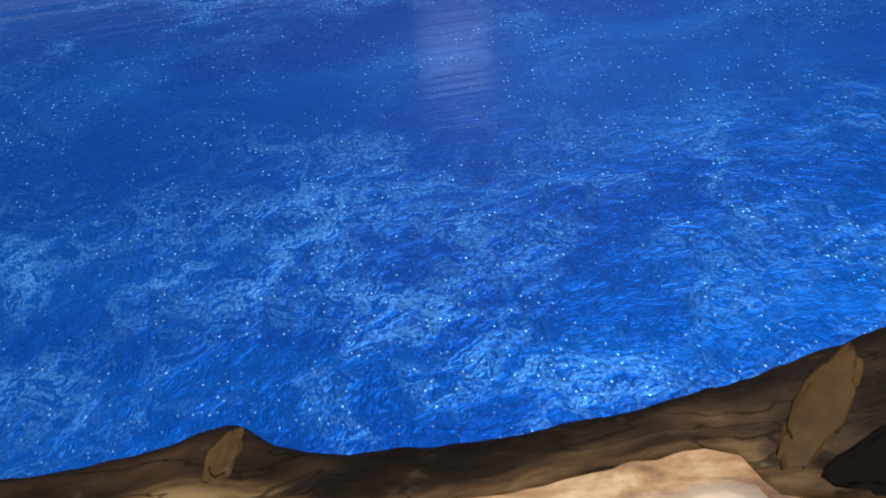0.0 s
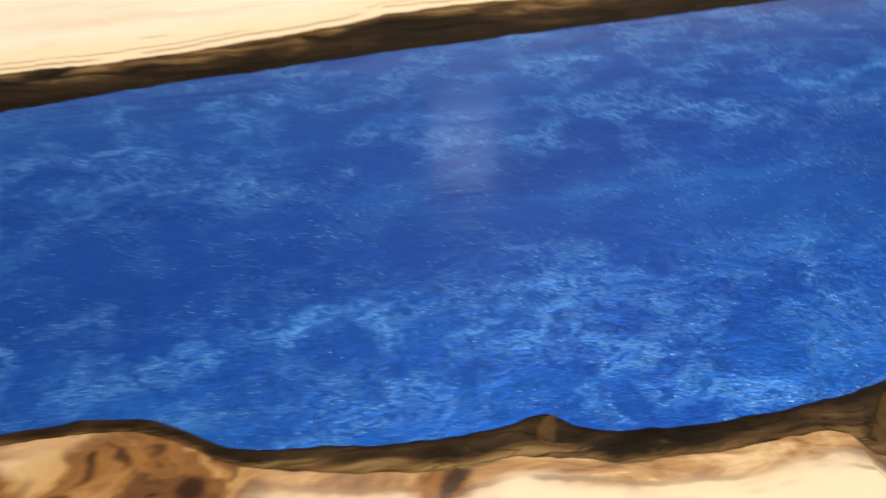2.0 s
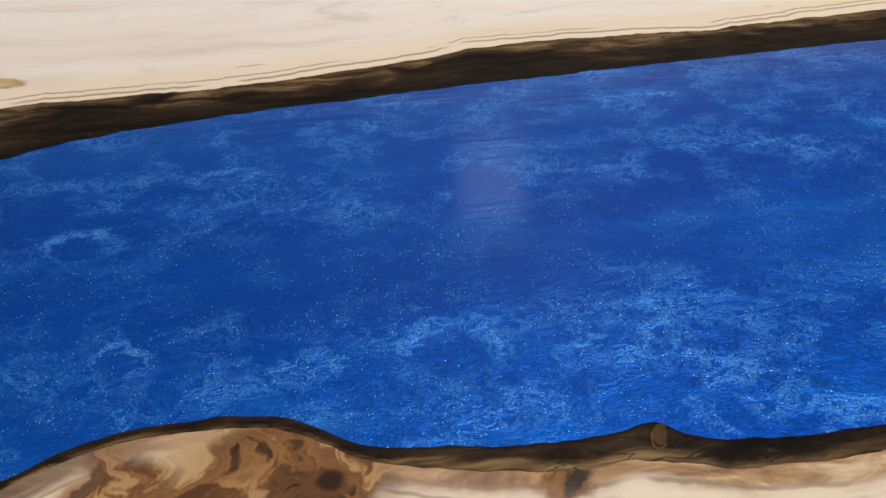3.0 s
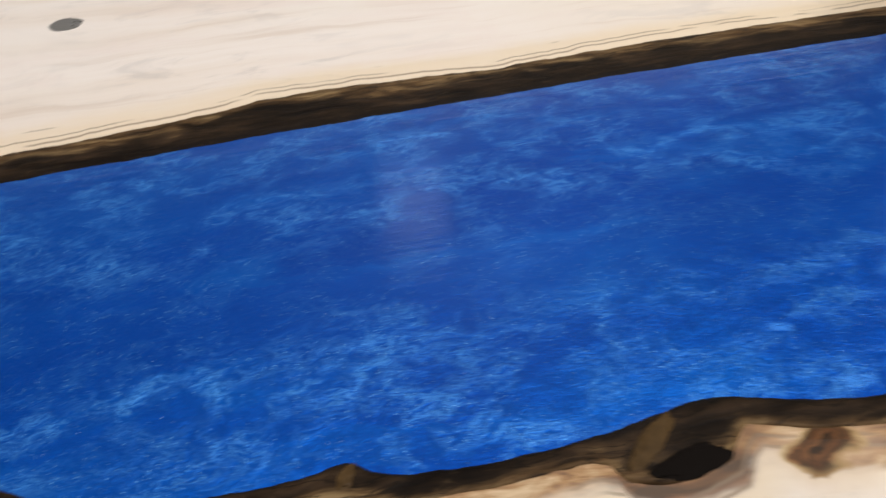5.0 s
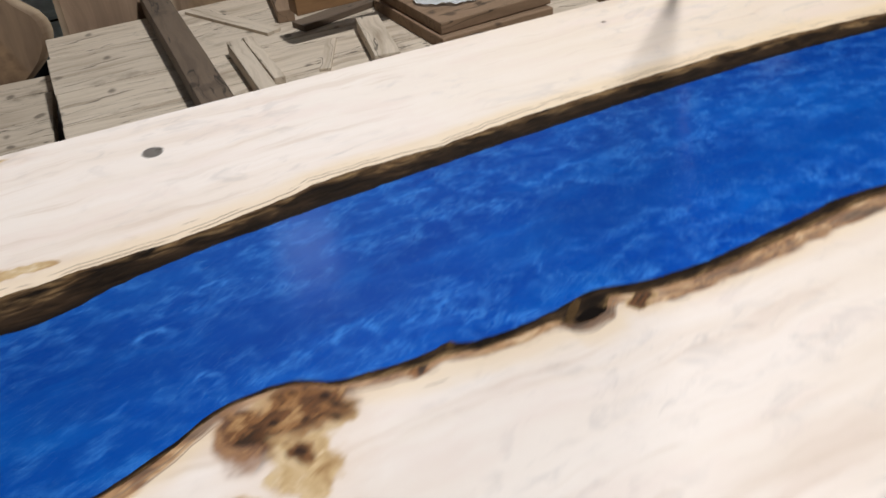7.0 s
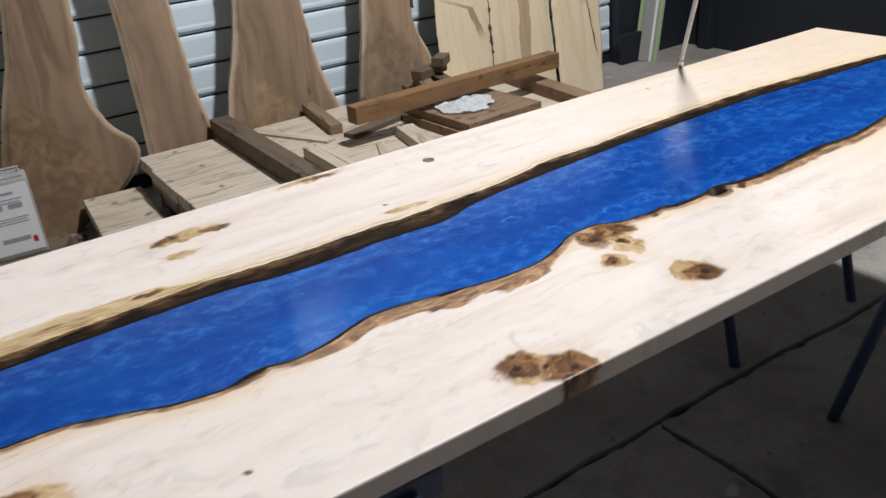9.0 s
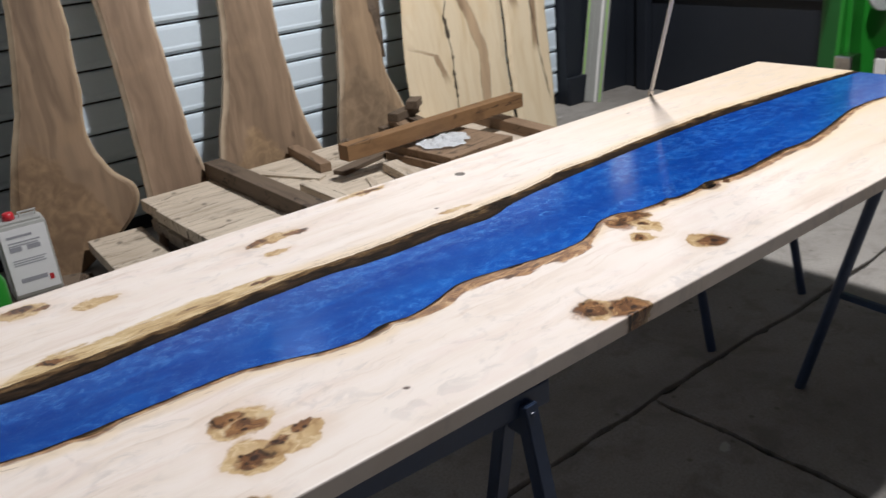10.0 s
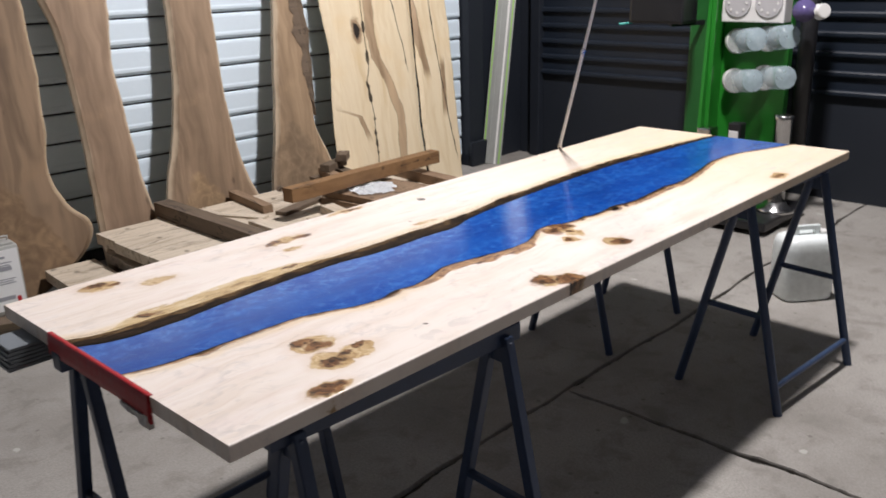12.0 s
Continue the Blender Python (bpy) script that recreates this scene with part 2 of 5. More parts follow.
# stirred rings in the resin: x, y, half length, half width
SWIRLS = [(1.219, 0.448, 0.018, 0.012), (1.326, 0.352, 0.013, 0.010), (1.384, 0.352, 0.020, 0.018), (1.440, 0.342, 0.014, 0.011), (1.485, 0.342, 0.028, 0.016),
          (1.250, 0.366, 0.010, 0.012), (1.284, 0.498, 0.016, 0.010), (1.346, 0.539, 0.022, 0.010), (1.585, 0.483, 0.022, 0.010), (1.529, 0.546, 0.024, 0.010), (1.70, 0.50, 0.024, 0.012)]


def resin_blue():
    """Deep blue cast resin: pearl pigment folded into cells and crinkles with painted highlights, flakes with painted
    glints, a polished surface.
    """
    m = Mat("blue_pearl_resin", 0.46, 0.42, 0.0)
    p = m.coords()
    xyz = m.sep(p)
    big = m.noise(m.vec("MULTIPLY", p, (3.0, 9.0, 1.0)), 1.0, 4, 0.5, 0.4)
    curl = m.noise(m.vec("MULTIPLY", p, (1.0, 1.4, 1.0)), 30.0, 3, 0.6, colour=True)
    kink = m.noise(p, 120.0, 3, 0.6, colour=True)
    bent = m.vec("ADD", p, m.vec("MULTIPLY", m.vec("SUBTRACT", curl, (0.5, 0.5, 0.5)), (0.040, 0.030, 0.0)))
    bent = m.vec("ADD", bent, m.vec("MULTIPLY", m.vec("SUBTRACT", kink, (0.5, 0.5, 0.5)), (0.012, 0.009, 0.0)))
    clots = m.noise(m.vec("MULTIPLY", bent, (1.0, 1.3, 1.0)), 30.0, 4, 0.6, 0.3)
    fold = m.noise(m.vec("MULTIPLY", bent, (1.0, 1.5, 1.0)), 150.0, 4, 0.62, 0.7)
    crease = m.math("SUBTRACT", 1.0, m.math("MULTIPLY", m.math("ABSOLUTE", m.math("SUBTRACT", fold, 0.5)), 7.0), clamp=True)
    cell = m.voronoi(bent, 52.0)
    grain = m.noise(p, 1100.0, 2, 0.6)
    # the pigment gathers along both banks and leaves a calmer lane between them
    lane = m.math("ABSOLUTE", m.math("SUBTRACT", m.math("ADD", xyz[1], m.math("MULTIPLY_ADD", big, 0.09, -0.045)), 0.415))
    gather = m.step(lane, 0.008, 0.055)
    base = m.ramp(big, (0.25, (0.002, 0.043, 0.300)), (0.50, (0.003, 0.064, 0.380)), (0.75, (0.005, 0.098, 0.47)))
    drift = m.noise(m.vec("MULTIPLY", bent, (6.0, 22.0, 1.0)), 1.0, 4, 0.58, 0.6)
    base = m.mix(m.math("MULTIPLY", m.step(drift, 0.48, 0.72), 0.42), base, (0.006, 0.145, 0.60))
    # curled rings where the pearl was stirred, paler on their far half
    small = m.vec("ADD", p, m.vec("MULTIPLY", m.vec("SUBTRACT", curl, (0.5, 0.5, 0.5)), (0.026, 0.020, 0.0)))
    small = m.vec("ADD", small, m.vec("MULTIPLY", m.vec("SUBTRACT", kink, (0.5, 0.5, 0.5)), (0.016, 0.012, 0.0)))
    at = m.sep(small)
    rings = None
    for x, y, rx, ry in SWIRLS:
        d = m.vec("LENGTH", m.vec("MULTIPLY", m.vec("SUBTRACT", small, (x, y, 0.0)), (1 / rx, 1 / ry, 0.0)), (0, 0, 0))
        one = m.math("MULTIPLY", m.step(m.math("ABSOLUTE", m.math("SUBTRACT", d, 0.95)), 0.46, 0.05), m.step(at[1], y - ry * 1.6, y + ry * 0.6))
        rings = one if rings is None else m.math("MAXIMUM", rings, one)
    cloud = m.math("MULTIPLY", m.step(clots, 0.42, 0.70), m.math("MULTIPLY_ADD", gather, 0.70, 0.22))
    rim = m.math("MULTIPLY", m.step(cell, 0.40, 0.72), m.step(clots, 0.46, 0.64))
    pearl = m.math("MAXIMUM", m.math("MULTIPLY", cloud, 0.72), m.math("MULTIPLY", rim, m.math("MULTIPLY_ADD", gather, 0.50, 0.05)))
    pearl = m.math("MAXIMUM", pearl, m.math("MULTIPLY", rings, m.math("MULTIPLY_ADD", m.step(clots, 0.36, 0.58), 0.72, 0.28)))
    base = m.mix(m.math("MULTIPLY", pearl, 0.30), base, (0.010, 0.13, 0.60))
    # highlights along the pearl's creases, painted into the colour
    white = m.math("MULTIPLY", m.math("MULTIPLY", m.step(crease, 0.30, 1.0), pearl), m.math("MULTIPLY_ADD", m.step(grain, 0.36, 0.62), 0.75, 0.25))
    base = m.mix(m.math("MULTIPLY", white, 0.85), base, (0.13, 0.46, 1.0))
    base = m.mix(m.math("MULTIPLY", m.step(grain, 0.45, 0.70), m.math("MULTIPLY_ADD", pearl, 0.40, 0.12)), base, (0.010, 0.19, 0.74))
    # glints of the mica flakes, painted pale into the base colour
    luck = m.sep(m.voronoi(p, 620.0, "Color"))
    flake_glint = m.math("MULTIPLY", m.step(m.voronoi(p, 620.0), 0.25, 0.10), m.math("MULTIPLY", m.step(luck[0], 0.46, 0.95), m.step(clots, 0.30, 0.60)))
    base = m.mix(m.math("MULTIPLY", flake_glint, 0.90), base, (0.28, 0.66, 1.0))
    big_glint = m.math("MULTIPLY", m.step(m.voronoi(p, 250.0), 0.080, 0.030), m.step(m.sep(m.voronoi(p, 250.0, "Color"))[1], 0.66, 0.92))
    base = m.mix(m.math("MULTIPLY", big_glint, 0.7), base, (0.62, 0.86, 1.0))
    m.colour(base)
    relief = m.math("MULTIPLY_ADD", crease, 0.5, m.math("MULTIPLY_ADD", cell, 0.8, fold))
    m.bump(m.math("MULTIPLY", relief, m.math("MULTIPLY_ADD", gather, 0.65, 0.35)), 0.26, 0.0030)
    m.put(m.b, "Coat Weight", 1.0)
    ripple = m.noise(m.vec("MULTIPLY", p, (4.0, 30.0, 1.0)), 2.0, 2, 0.5)
    m.put(m.b, "Coat Roughness", m.math("MULTIPLY_ADD", ripple, 0.08, 0.075))
    brushed = m.noise(m.vec("MULTIPLY", p, (7.0, 260.0, 1.0)), 1.0, 3, 0.6)
    smooth = m.t.nodes.new("ShaderNodeBump")
    smooth.inputs["Strength"].default_value, smooth.inputs["Distance"].default_value = 0.13, 0.002
    m.put(smooth, "Height", m.math("ADD", m.math("MULTIPLY", ripple, 0.6), m.math("MULTIPLY", brushed, 0.5)))
    m.t.links.new(smooth.outputs[0], m.b.inputs["Coat Normal"])
    return m.m


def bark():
    """The sealed live edge: black-brown bark, darkened towards the resin for its depth, brown cambium beside the wood;
    smooth, wet-looking.
    """
    m = Mat("sealed_bark", 0.55, 0.0, 0.07)
    p = m.coords()
    across = m.sep(m.coords("UV"))[1]
    flow = m.noise(p, 26.0, 3, 0.5, colour=True)
    bent = m.vec("ADD", p, m.vec("MULTIPLY", m.vec("SUBTRACT", flow, (0.5, 0.5, 0.5)), (0.030, 0.014, 0.0)))
    grain = m.noise(m.vec("MULTIPLY", bent, (0.40, 2.0, 1.0)), 60.0, 6, 0.62, 0.4)
    blot = m.noise(m.vec("MULTIPLY", bent, (0.6, 1.4, 1.0)), 20.0, 5, 0.60, 0.5)
    fine = m.noise(m.vec("MULTIPLY", p, (0.6, 1.6, 1.0)), 300.0, 4, 0.6, 0.6)
    tone = m.math("MULTIPLY_ADD", grain, 0.45, m.math("MULTIPLY", blot, 0.55))
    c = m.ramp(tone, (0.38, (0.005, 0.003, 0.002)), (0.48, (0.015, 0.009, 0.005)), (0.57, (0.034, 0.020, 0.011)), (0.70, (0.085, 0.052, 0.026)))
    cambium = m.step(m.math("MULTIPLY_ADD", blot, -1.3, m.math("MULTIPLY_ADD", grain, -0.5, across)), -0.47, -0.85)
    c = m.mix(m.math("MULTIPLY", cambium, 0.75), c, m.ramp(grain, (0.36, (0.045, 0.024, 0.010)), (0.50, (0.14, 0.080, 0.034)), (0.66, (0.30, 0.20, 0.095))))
    # near-black towards the resin: depth in the resin put into the colour
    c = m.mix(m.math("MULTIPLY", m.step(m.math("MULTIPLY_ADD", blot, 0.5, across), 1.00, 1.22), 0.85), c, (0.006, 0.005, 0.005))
    crack = m.noise(m.vec("MULTIPLY", bent, (0.5, 2.4, 1.0)), 42.0, 3, 0.5)
    c = m.mix(m.math("MULTIPLY", m.step(m.math("ABSOLUTE", m.math("SUBTRACT", crack, 0.55)), 0.014, 0.004), 0.7), c, (0.004, 0.003, 0.002))
    c = m.mix(m.math("MULTIPLY", m.step(fine, 0.58, 0.75), 0.22), c, (0.15, 0.10, 0.055))
    m.colour(c)
    m.bump(m.math("ADD", m.math("ADD", grain, blot), m.math("MULTIPLY", fine, 0.10)), 0.28, 0.003)
    return m.m


def slab_wood(name, heart, mid, sap, stain, foot=None):
    """An upright raw slab: soft long grain, paler sapwood at its edges; foot: (x, height, dark, light) of the pointed figure at its base."""
    m = Mat(name, 0.72)
    p = m.coords()
    xyz = m.sep(p)
    warp = m.noise(p, 2.2, 3, 0.5, colour=True)
    bent = m.vec("ADD", p, m.vec("MULTIPLY", m.vec("SUBTRACT", warp, (0.5, 0.5, 0.5)), (0.16, 0.0, 0.6)))
    rings = m.noise(m.vec("MULTIPLY", bent, (17.0, 3.0, 0.8)), 1.0, 5, 0.6)
    fibre = m.noise(m.vec("MULTIPLY", bent, (190.0, 40.0, 7.0)), 1.0, 3, 0.6)
    blot = m.noise(p, 4.0, 4, 0.6)
    zone = m.noise(m.vec("MULTIPLY", bent, (6.0, 2.0, 0.7)), 1.0, 3, 0.5)
    c = m.ramp(m.math("MULTIPLY_ADD", rings, 0.40, m.math("MULTIPLY", zone, 0.60)), (0.32, heart), (0.44, tuple(0.45 * a + 0.55 * b for a, b in zip(heart, mid))), (0.54, mid), (0.68, tuple(v * 1.15 for v in mid)))
    c = m.mix(m.math("MULTIPLY", m.step(blot, 0.50, 0.75), 0.45), c, stain)
    field = m.noise(m.vec("ADD", m.vec("MULTIPLY", p, (4.2, 2.0, 0.75)), m.vec("MULTIPLY", warp, (0.25, 0.0, 0.35))), 1.0, 2, 0.4)
    arch = m.math("MULTIPLY_ADD", m.math("SINE", m.math("MULTIPLY", field, 52.0)), 0.5, 0.5)
    arch = m.math("MULTIPLY", m.math("POWER", arch, 2.0), m.step(m.noise(p, 3.0, 3, 0.6), 0.36, 0.58))
    c = m.mix(m.math("MULTIPLY", arch, 0.42), c, heart)
    c = m.mix(m.math("MULTIPLY", m.step(m.noise(m.vec("MULTIPLY", bent, (11.0, 3.0, 0.6)), 1.0, 4, 0.6), 0.58, 0.68), 0.45), c, tuple(v * 0.75 for v in heart))
    c = m.mix(m.math("MULTIPLY", fibre, 0.26), c, tuple(v * 0.5 for v in heart))
    c = m.mix(m.math("MULTIPLY", m.step(m.voronoi(m.vec("MULTIPLY", p, (1.0, 1.0, 0.5)), 6.0), 0.10, 0.04), 0.6), c, tuple(v * 0.5 for v in heart))
    uv = m.sep(m.coords("UV"))
    c = m.mix(m.math("MULTIPLY", m.step(m.math("ADD", uv[1], m.math("MULTIPLY", blot, 0.05)), 0.052, 0.028), 0.70), c, sap)
    if foot:
        fx, high, dark, light = foot
        level = m.math("ADD", xyz[2], m.math("MULTIPLY", m.math("POWER", m.math("ABSOLUTE", m.math("SUBTRACT", xyz[0], fx)), 1.3), 2.2))
        level = m.math("MULTIPLY_ADD", m.noise(p, 6.0, 5, 0.65), 0.30, level)
        ring = m.math("MULTIPLY_ADD", m.math("SINE", m.math("MULTIPLY_ADD", m.noise(p, 9.0, 3, 0.6), 9.0, m.math("MULTIPLY", level, 60.0))), 0.5, 0.5)
        figure = m.mix(m.math("MULTIPLY_ADD", ring, 0.22, m.step(m.noise(p, 10.0, 5, 0.65, 1.2), 0.36, 0.72)), dark, light)
        c = m.mix(m.math("MULTIPLY", m.step(level, high + 0.18, high + 0.11), 0.60), c, figure)
    m.colour(c)
    m.bump(m.math("ADD", fibre, rings), 0.25, 0.002)
    return m.m


def pale_slab(name, streaks, cracks, hole=None):
    """Cream slab; streaks and cracks: half width, then (height, x) along each brown streak or black split; hole: x, height of a rotten knot."""
    m = Mat(name, 0.65)
    p = m.coords()
    warp = m.noise(p, 1.9, 3, 0.5, colour=True)
    bent = m.vec("ADD", p, m.vec("MULTIPLY", m.vec("SUBTRACT", warp, (0.5, 0.5, 0.5)), (0.22, 0.0, 0.7)))
    rings = m.noise(m.vec("MULTIPLY", bent, (12.0, 3.0, 1.1)), 1.0, 5, 0.55)
    fibre = m.noise(m.vec("MULTIPLY", bent, (170.0, 40.0, 6.0)), 1.0, 3, 0.6)
    ragged = m.noise(m.vec("MULTIPLY", p, (3.0, 1.0, 1.0)), 9.0, 5, 0.65)
    c = m.ramp(rings, (0.3, (0.64, 0.50, 0.31)), (0.5, (0.75, 0.635, 0.45)), (0.75, (0.68, 0.55, 0.365)))
    c = m.mix(m.math("MULTIPLY", m.step(m.noise(p, 3.5, 4, 0.6), 0.52, 0.70), 0.4), c, (0.70, 0.52, 0.29))
    c = m.mix(m.math("MULTIPLY", fibre, 0.18), c, (0.36, 0.25, 0.13))
    at = m.sep(m.vec("ADD", p, m.vec("MULTIPLY", m.vec("SUBTRACT", m.noise(p, 7.0, 4, 0.6, colour=True), (0.5, 0.5, 0.5)), (0.040, 0.0, 0.0))))
    height = m.math("MULTIPLY", at[2], 0.5)

    def off_line(points):
        line = m.ramp(height, *[(z / 2, (x + 0.5,) * 3) for z, x in points])
        ends = m.math("MULTIPLY", m.step(at[2], points[0][0] - 0.04, points[0][0] + 0.06), m.step(at[2], points[-1][0] + 0.04, points[-1][0] - 0.06))
        return m.math("ABSOLUTE", m.math("SUBTRACT", m.math("ADD", at[0], 0.5), line)), ends

    shade = m.ramp(rings, (0.3, (0.20, 0.125, 0.070)), (0.5, (0.34, 0.225, 0.13)), (0.7, (0.45, 0.31, 0.185)))
    for half, *points in streaks:
        d, ends = off_line(points)
        d = m.math("MULTIPLY_ADD", ragged, half * 0.9, d)
        c = m.mix(m.math("MULTIPLY", m.math("MULTIPLY", m.step(d, half * 1.45, half * 1.15), ends), 0.85), c, shade)
        rim = m.step(m.math("ABSOLUTE", m.math("SUBTRACT", d, half * 1.35)), 0.006, 0.002)
        c = m.mix(m.math("MULTIPLY", m.math("MULTIPLY", rim, ends), 0.5), c, (0.13, 0.075, 0.04))
    for half, *points in cracks:
        d, ends = off_line(points)
        gape = m.step(m.noise(m.vec("MULTIPLY", p, (1.0, 1.0, 2.0)), 4.0, 3, 0.6), 0.46, 0.62)
        d = m.math("SUBTRACT", d, m.math("MULTIPLY", gape, half))
        c = m.mix(m.math("MULTIPLY", m.math("MULTIPLY", m.step(d, 0.006, 0.001), ends), 0.95), c, (0.020, 0.013, 0.008))
    if hole:
        far = m.vec("LENGTH", m.vec("MULTIPLY", m.vec("SUBTRACT", m.vec("ADD", p, m.vec("MULTIPLY", m.noise(p, 14.0, 4, 0.6, colour=True), (0.06, 0.0, 0.08))), (hole[0] + 0.03, 0.0, hole[1] + 0.04)), (1 / 0.030, 0.0, 1 / 0.060)), (0, 0, 0))
        c = m.mix(m.math("MULTIPLY", m.step(far, 1.7, 1.1), 0.8), c, (0.24, 0.145, 0.08))
        c = m.mix(m.step(far, 0.95, 0.65), c, (0.014, 0.009, 0.006))
    m.colour(c)
    m.bump(fibre, 0.2, 0.002)
    return m.m


def board_wood(name, dark, light, rough=0.75):
    """Sawn boards and offcuts: grain along x, saw marks, stains; each piece in its own shade."""
    m = Mat(name, rough)
    p = m.coords()
    r = m.random()
    bent = m.vec("ADD", p, m.vec("MULTIPLY", m.noise(p, 5.0, 3, 0.5, colour=True), (0.12, 0.06, 0.02)))
    rings = m.noise(m.vec("ADD", m.vec("MULTIPLY", bent, (2.2, 26.0, 20.0)), m.vec("MULTIPLY", (7.0, 5.0, 3.0), r)), 1.0, 5, 0.6)
    fibre = m.noise(m.vec("MULTIPLY", bent, (12.0, 220.0, 160.0)), 1.0, 3, 0.6)
    blot = m.noise(p, 6.0, 5, 0.65)
    c = m.ramp(rings, (0.28, dark), (0.52, light), (0.8, tuple(0.5 * (a + b) for a, b in zip(dark, light))))
    c = m.mix(m.math("MULTIPLY", m.step(blot, 0.56, 0.72), 0.55), c, tuple(v * 0.45 for v in dark))
    c = m.mix(m.math("MULTIPLY", fibre, 0.30), c, tuple(v * 0.6 for v in dark))
    c = m.mix(m.math("MULTIPLY", r, 0.30), c, tuple(v * 0.55 for v in light))
    check = m.noise(m.vec("MULTIPLY", bent, (1.4, 24.0, 20.0)), 1.0, 2, 0.5)
    c = m.mix(m.math("MULTIPLY", m.step(m.math("ABSOLUTE", m.math("SUBTRACT", check, 0.58)), 0.010, 0.003), 0.8), c, tuple(v * 0.12 for v in dark))
    spot = m.voronoi(bent, 7.0)
    c = m.mix(m.math("MULTIPLY", m.step(spot, 0.17, 0.08), 0.7), c, tuple(v * 0.25 for v in dark))
    m.colour(c)
    m.bump(m.math("ADD", fibre, rings), 0.25, 0.0015)
    return m.m


def concrete():
    m = Mat("worn_concrete", 0.82)
    p = m.coords()
    broad = m.noise(p, 1.1, 6, 0.62)
    mid = m.noise(p, 7.0, 6, 0.65, 0.4)
    fine = m.noise(p, 120.0, 4, 0.7)
    c = m.ramp(broad, (0.3, (0.200, 0.184, 0.164)), (0.5, (0.304, 0.284, 0.260)), (0.72, (0.384, 0.364, 0.336)))
    c = m.mix(m.math("MULTIPLY", m.step(mid, 0.48, 0.68), 0.60), c, (0.168, 0.152, 0.136))
    c = m.mix(m.math("MULTIPLY", m.step(m.noise(p, 19.0, 5, 0.7), 0.64, 0.74), 0.5), c, (0.400, 0.384, 0.352))
    c = m.mix(m.math("MULTIPLY", m.step(fine, 0.35, 0.70), 0.45), c, (0.160, 0.148, 0.132))
    c = m.mix(m.math("MULTIPLY", m.step(m.voronoi(p, 9.0), 0.10, 0.04), 0.5), c, (0.080, 0.068, 0.056))
    drip = m.voronoi(m.vec("ADD", p, m.vec("MULTIPLY", m.noise(p, 9.0, 3, 0.6, colour=True), (0.10, 0.10, 0.0))), 3.3)
    c = m.mix(m.math("MULTIPLY", m.step(drip, 0.075, 0.050), 0.6), c, (0.496, 0.480, 0.448))
    m.colour(c)
    m.bump(m.math("ADD", m.math("MULTIPLY", fine, 0.5), mid), 0.35, 0.003)
    return m.m


def clear_plastic(name, colour, rough, alpha):
    m = Mat(name, rough)
    p = m.coords()
    smear = m.noise(p, 30.0, 4, 0.6)
    m.colour(m.mix(smear, tuple(v * 0.8 for v in colour), colour))
    m.put(m.b, "Alpha", m.math("MULTIPLY_ADD", smear, 0.2, alpha))
    m.bump(smear, 0.1, 0.001)
    return m.m


WOOD, RESIN, BARK, CONCRETE = top_wood(), resin_blue(), bark(), concrete()
WALNUT = slab_wood("raw_walnut", (0.165, 0.106, 0.066), (0.365, 0.253, 0.168), (0.62, 0.50, 0.36), (0.46, 0.31, 0.18))
GOLD_FOOT = slab_wood("raw_walnut_golden_foot", (0.150, 0.098, 0.060), (0.335, 0.232, 0.150), (0.62, 0.50, 0.36), (0.42, 0.29, 0.17), (-0.11, 0.44, (0.22, 0.140, 0.072), (0.44, 0.30, 0.16)))
GREY_FOOT = slab_wood("raw_walnut_grey_foot", (0.190, 0.125, 0.074), (0.400, 0.280, 0.172), (0.62, 0.50, 0.36), (0.50, 0.34, 0.19), (-0.05, 0.66, (0.120, 0.080, 0.048), (0.27, 0.195, 0.125)))
DARK_WALNUT = slab_wood("dark_raw_walnut", (0.120, 0.076, 0.045), (0.265, 0.178, 0.110), (0.50, 0.39, 0.26), (0.33, 0.21, 0.11), (0.05, 0.62, (0.13, 0.074, 0.036), (0.29, 0.185, 0.095)))
CREAM = pale_slab("cracked_cream_wood",
                  [(0.040, (0.20, 0.18), (0.336, 0.202), (0.563, 0.236), (0.797, 0.18), (0.965, 0.10), (1.122, 0.09), (1.338, 0.116), (1.9, 0.13)), (0.020, (0.46, -0.08), (0.61, -0.13), (0.67, -0.29))],
                  [(0.012, (0.2, -0.04), (0.343, -0.035), (0.595, -0.005), (0.818, -0.014), (0.924, 0.023), (1.126, 0.031), (1.34, 0.053), (1.9, 0.07)), (0.005, (0.87, 0.373), (1.055, 0.359), (1.33, 0.324), (1.9, 0.30))],
                  (-0.03, 1.15))
CREAM_NARROW = pale_slab("streaked_cream_wood",
                         [(0.034, (0.80, -0.03), (1.075, -0.065), (1.32, -0.075), (1.9, -0.06)), (0.024, (0.52, 0.085), (0.72, 0.11), (0.90, 0.135))],
                         [(0.003, (0.2, 0.13), (0.55, 0.11), (0.896, 0.092), (1.31, 0.096), (1.9, 0.12))])
PINE = board_wood("sawn_grey_boards", (0.34, 0.265, 0.185), (0.69, 0.595, 0.475))
BEAM_DARK = board_wood("dark_sawn_timber", (0.085, 0.058, 0.038), (0.16, 0.115, 0.078))
BEAM_BROWN = board_wood("brown_planed_timber", (0.17, 0.085, 0.035), (0.27, 0.15, 0.065))
BROWN_BOARD = board_wood("brown_boards", (0.19, 0.12, 0.07), (0.30, 0.20, 0.125))
NAVY = plain("navy_painted_steel", (0.034, 0.058, 0.120), 0.42, 0.0, 0.5, 22.0)
SHUTTER = plain("white_coated_sheet", (0.66, 0.76, 0.84), 0.45, 0.0, 0.12, 3.0)
